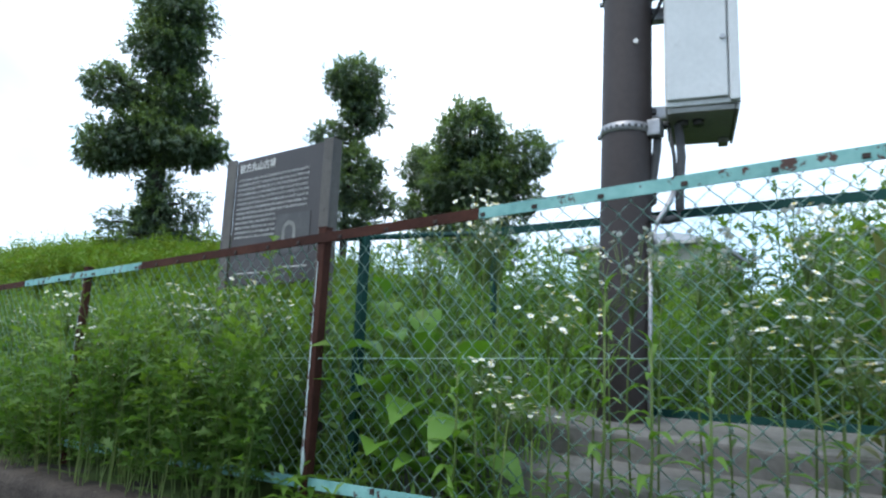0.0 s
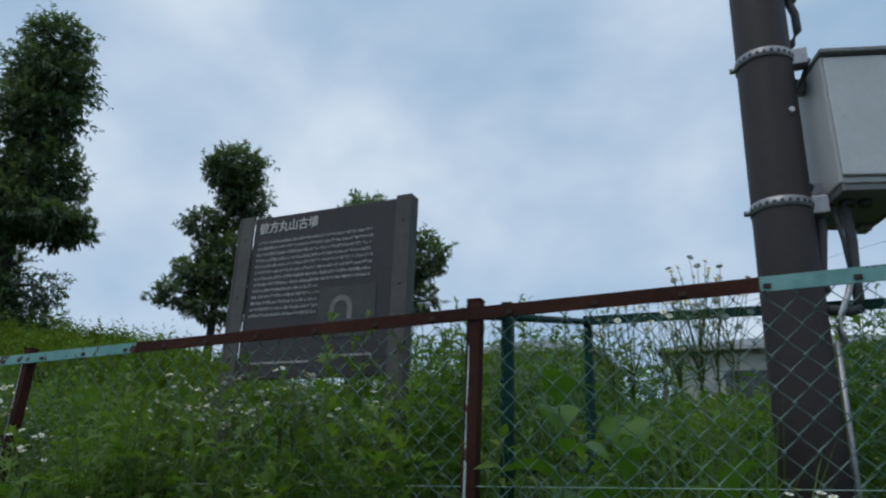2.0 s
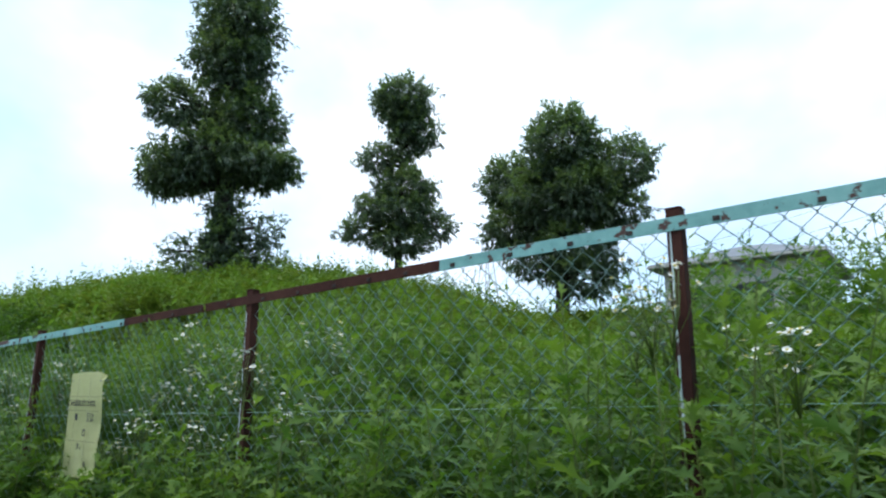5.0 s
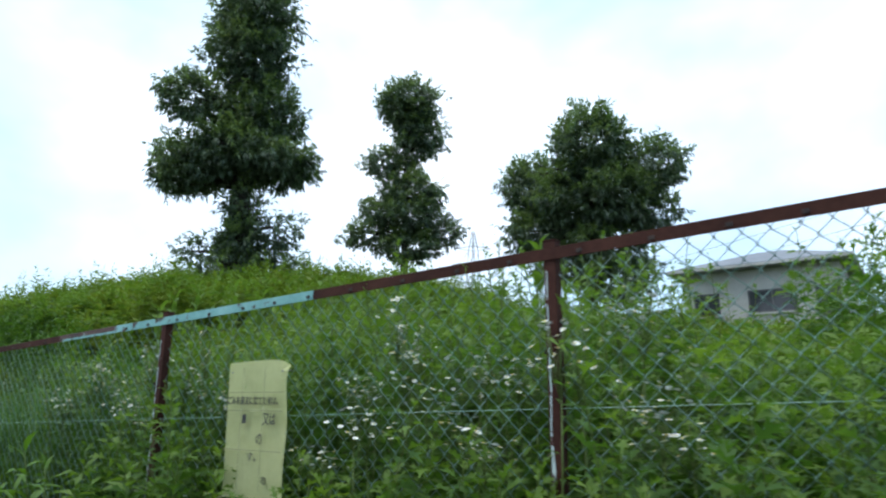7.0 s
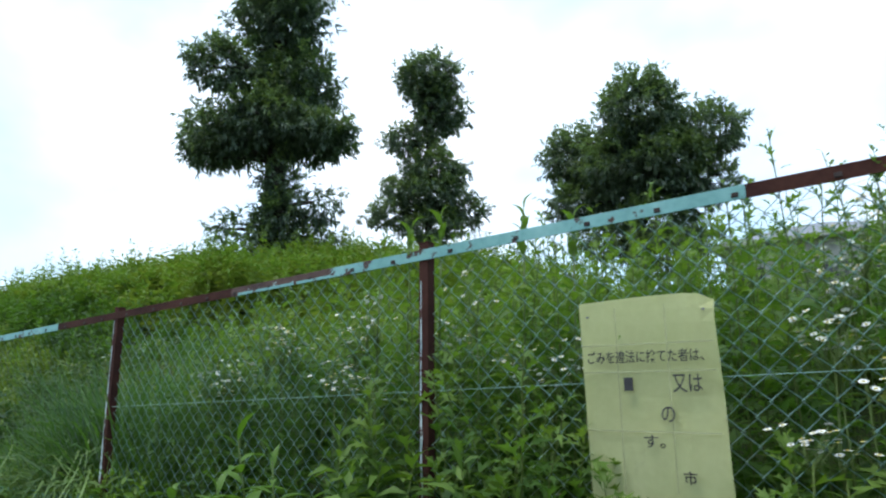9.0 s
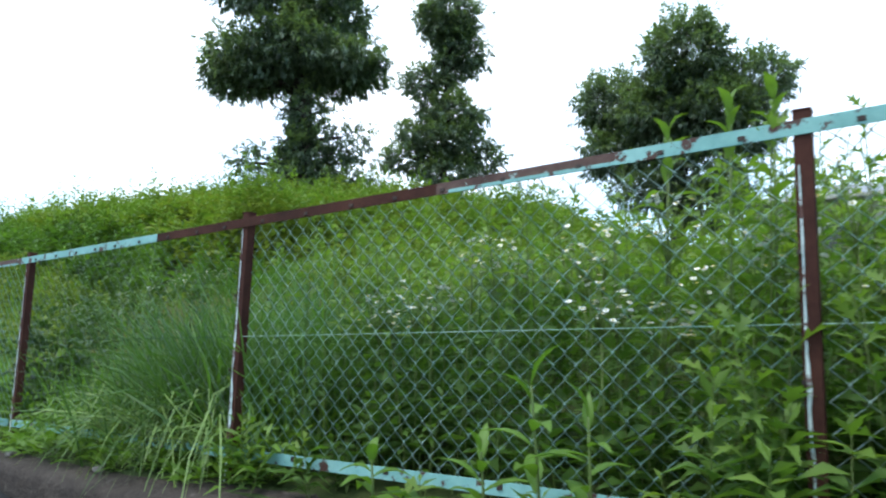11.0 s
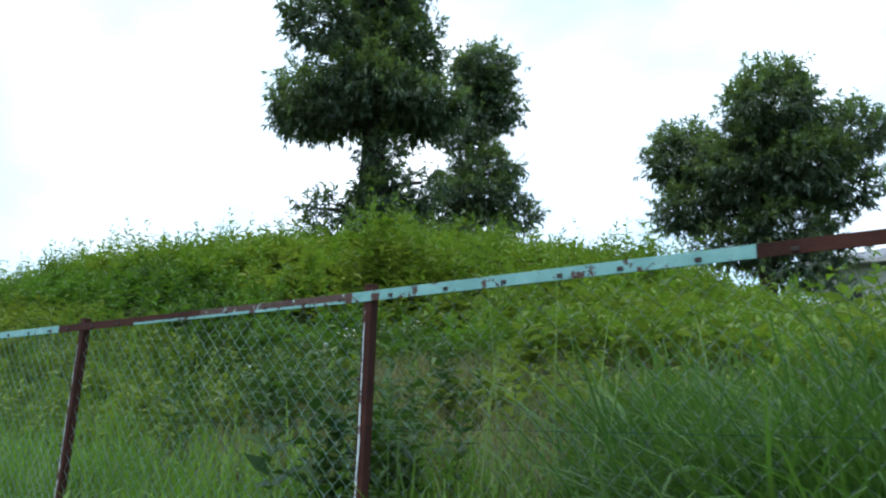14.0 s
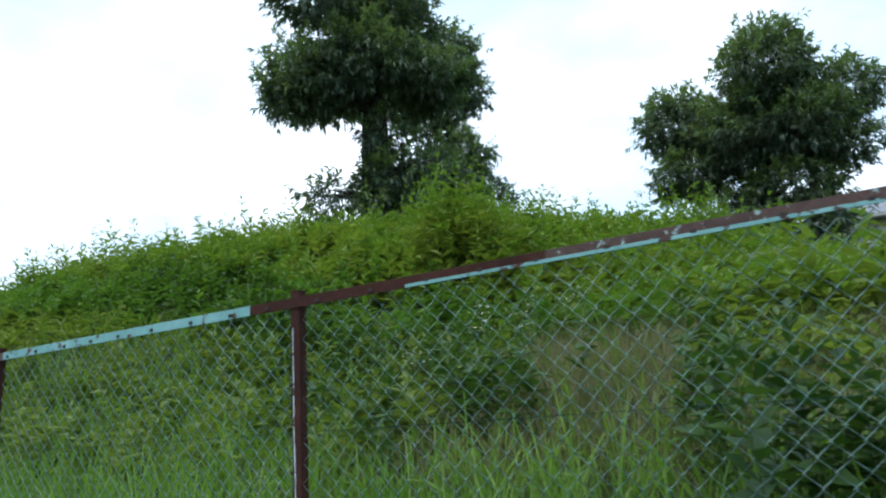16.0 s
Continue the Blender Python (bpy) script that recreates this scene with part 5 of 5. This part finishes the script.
def shoot(label, at, tall, n, size, slim, mat, seed, tilt=(0, 0), droop=0.30):
    """One large-leaved plant: a stem, and every leaf a part of its own."""
    global rng
    rng = np.random.default_rng(seed)
    t = thing("leafy_plant", label, "plant", at, "large-leaved plants")
    head = Vector((tilt[0], tilt[1], tall))
    part("stem", tubed([(0, 0, 0), head * 0.5 + Vector((0.01, 0, 0)), head], [0.005, 0.004, 0.003], 6), M_STEM, t)
    for k in range(n):
        s = 0.3 + 0.7 * (k + 1) / n
        a, e = 2.4 * k + rng.normal(0, 0.2), 0.25 + 0.8 * (s > 0.85) + rng.normal(0, 0.12)
        way, p = Vector((math.cos(a) * math.cos(e), math.sin(a) * math.cos(e), math.sin(e))), head * s
        side = way.cross(Vector((0, 0, 1))).normalized()
        top = side.cross(way)
        L = size * (0.7 + 0.5 * math.sin(min(s, 0.95) * 3.0)) * rng.uniform(0.85, 1.15)
        b = bmesh.new()
        rings = []
        for f, w in ((0.0, 0.08), (0.16, 0.62), (0.36, 1.0), (0.58, 0.86), (0.8, 0.46), (1.0, 0.03)):
            c = p + way * (L * f) + top * (0.10 * L * math.sin(3 * f)) - Vector((0, 0, droop * L * f * f))
            rings.append([b.verts.new(c + side * (q * L * slim * w / 2) + top * (abs(q) * 0.18 * L * slim * w)) for q in (-1, 0, 1)])
        for r0, r1 in zip(rings, rings[1:]):
            for q in (0, 1):
                b.faces.new((r0[q], r0[q + 1], r1[q + 1], r1[q])).smooth = True
        part("leaf", b, mat, t)
    return t


for i, (x, y, tall, n, size, slim) in enumerate(((-9.05, 1.68, 0.20, 7, 0.12, 0.32), (-12.0, 1.76, 0.25, 8, 0.16, 0.2))):
    shoot("young plant with long yellow-green toothed leaves on a wall", (x, y, float(base_z(x)) - 0.01), tall, n, size, slim, M_YOUNG, 40 + i)
for i, (x, tall, out_lean, n, size) in enumerate(((-8.46, 0.47, -0.10, 9, 0.15), (-8.62, 0.30, -0.06, 8, 0.13), (-8.34, 0.40, -0.05, 8, 0.12))):
    shoot("young plant with long yellow-green leaves leaning off a wall", (x, 1.62, float(base_z(x)) - 0.04), tall, n, size, 0.26, M_YOUNG, 50 + i, (0.03, out_lean), 0.10)
for i, (x, y, tall, n, size) in enumerate(((-1.80, 2.02, 0.80, 8, 0.19), (-1.62, 2.05, 0.66, 7, 0.20), (-1.36, 2.00, 0.55, 6, 0.19), (-1.70, 1.95, 0.36, 5, 0.17), (-1.52, 1.96, 0.30, 5, 0.16))):
    shoot("climbing plant with broad heart-shaped green leaves behind wire", (x, y, float(base_z(x)) - 0.01), tall, n, size, 0.8, M_BROAD, 60 + i)
for i, (x, y, tall) in enumerate(((-0.82, 1.80, 0.75), (-0.70, 1.82, 0.62), (-0.55, 1.80, 0.55), (-1.30, 1.80, 0.55))):
    shoot("slim upright weed with narrow leaves beside the fence", (x, y, float(base_z(x)) - 0.01), tall, 14, 0.11, 0.2, M_YOUNG, 70 + i, (0.03, -0.02))

for i, (x, y, over) in enumerate(((-8.12, 1.99, 0.14), (-8.30, 2.02, 0.10), (-8.02, 2.06, 0.18), (-7.62, 2.00, 0.12), (-7.45, 2.03, 0.07), (-5.95, 2.02, 0.06))):
    shoot("tall weed with bright young leaves rising over the fence", (x, y, float(ground_z(x, y)) - 0.01), top_z(x) + over - float(ground_z(x, y)), 30, 0.13, 0.26, M_TIP, 90 + i, (0.05, 0.02))
for i, (x, y, tall) in enumerate(((-0.16, 1.96, 0.95), (-0.05, 2.02, 0.85), (-0.22, 2.05, 0.75))):
    shoot("withered brown weed with dry narrow leaves behind wire", (x, y, float(ground_z(x, y)) - 0.01), tall, 16, 0.15, 0.16, M_DRY, 80 + i, (0.05, -0.03))

# ---- rubble on the wall's top, and the wall's stones ----
stone_rng = random.Random(3)


def stone_mesh(seed, sx, sy, sz, mat, broken=False):
    b = bmesh.new()
    bmesh.ops.create_icosphere(b, subdivisions=2, radius=0.5)
    for v in b.verts:
        c = v.co
        flat = Vector([math.copysign(min(abs(q) * 1.35, 0.5), q) for q in c])
        flat *= 1 + 0.24 * noise.noise(c * 2.6 + Vector((seed, 0, 0))) + 0.06 * noise.noise(c * 6 + Vector((0, seed, 0)))
        if broken:
            flat += 0.16 * Vector([noise.noise(c * 3.3 + Vector((seed, k, 0))) for k in range(3)])
        v.co = Vector((flat.x * sx, flat.y * sy, flat.z * sz))
    for f in b.faces:
        f.smooth = not broken
    me = bpy.data.meshes.new("stone")
    b.to_mesh(me)
    b.free()
    me.materials.append(mat)
    return me


for x, y, s, w in ((-11.84, 1.70, 0.10, 1.0), (-11.98, 1.72, 0.08, 1.4), (-12.10, 1.69, 0.05, 1.2), (-13.75, 1.66, 0.06, 1.6), (-13.95, 1.70, 0.07, 1.3), (-12.6, 1.67, 0.03, 1.0), (-11.4, 1.66, 0.035, 1.2), (-10.6, 1.68, 0.03, 1.3)):
    ob = tagged(new("rubble_stone", stone_mesh(x, s * w, s, s * 0.7, M_RUBBLE, True)), "pale broken concrete lump lying on a wall top", "stone", "rubble stones")
    ob.matrix_basis = pose(x, y, float(base_z(x)) + 0.25 * s, 8, 5, stone_rng.uniform(0, 90))
shapes = [stone_mesh(10 + k, 1, 1, 1, M_STONE) for k in range(5)]
for row, (z_off, tallness, y_off) in enumerate(((-0.22, 0.20, 0.045), (-0.42, 0.22, 0.02), (-0.63, 0.22, -0.01), (-0.84, 0.22, -0.03))):
    x = 1.5 + 0.1 * row
    while x > -20:
        w = stone_rng.uniform(0.22, 0.42)
        ob = new("stone", shapes[stone_rng.randrange(5)])
        ob.parent = wall
        ob.matrix_basis = pose(x - w / 2, EDGE + y_off + stone_rng.uniform(-0.012, 0.012) + 0.07, float(base_z(x)) + z_off + stone_rng.uniform(-0.012, 0.012), stone_rng.uniform(-4, 4), stone_rng.uniform(-4, 4), stone_rng.uniform(-6, 6)) @ Matrix.Diagonal((w, 0.26, tallness, 1))
        x -= w * 0.98
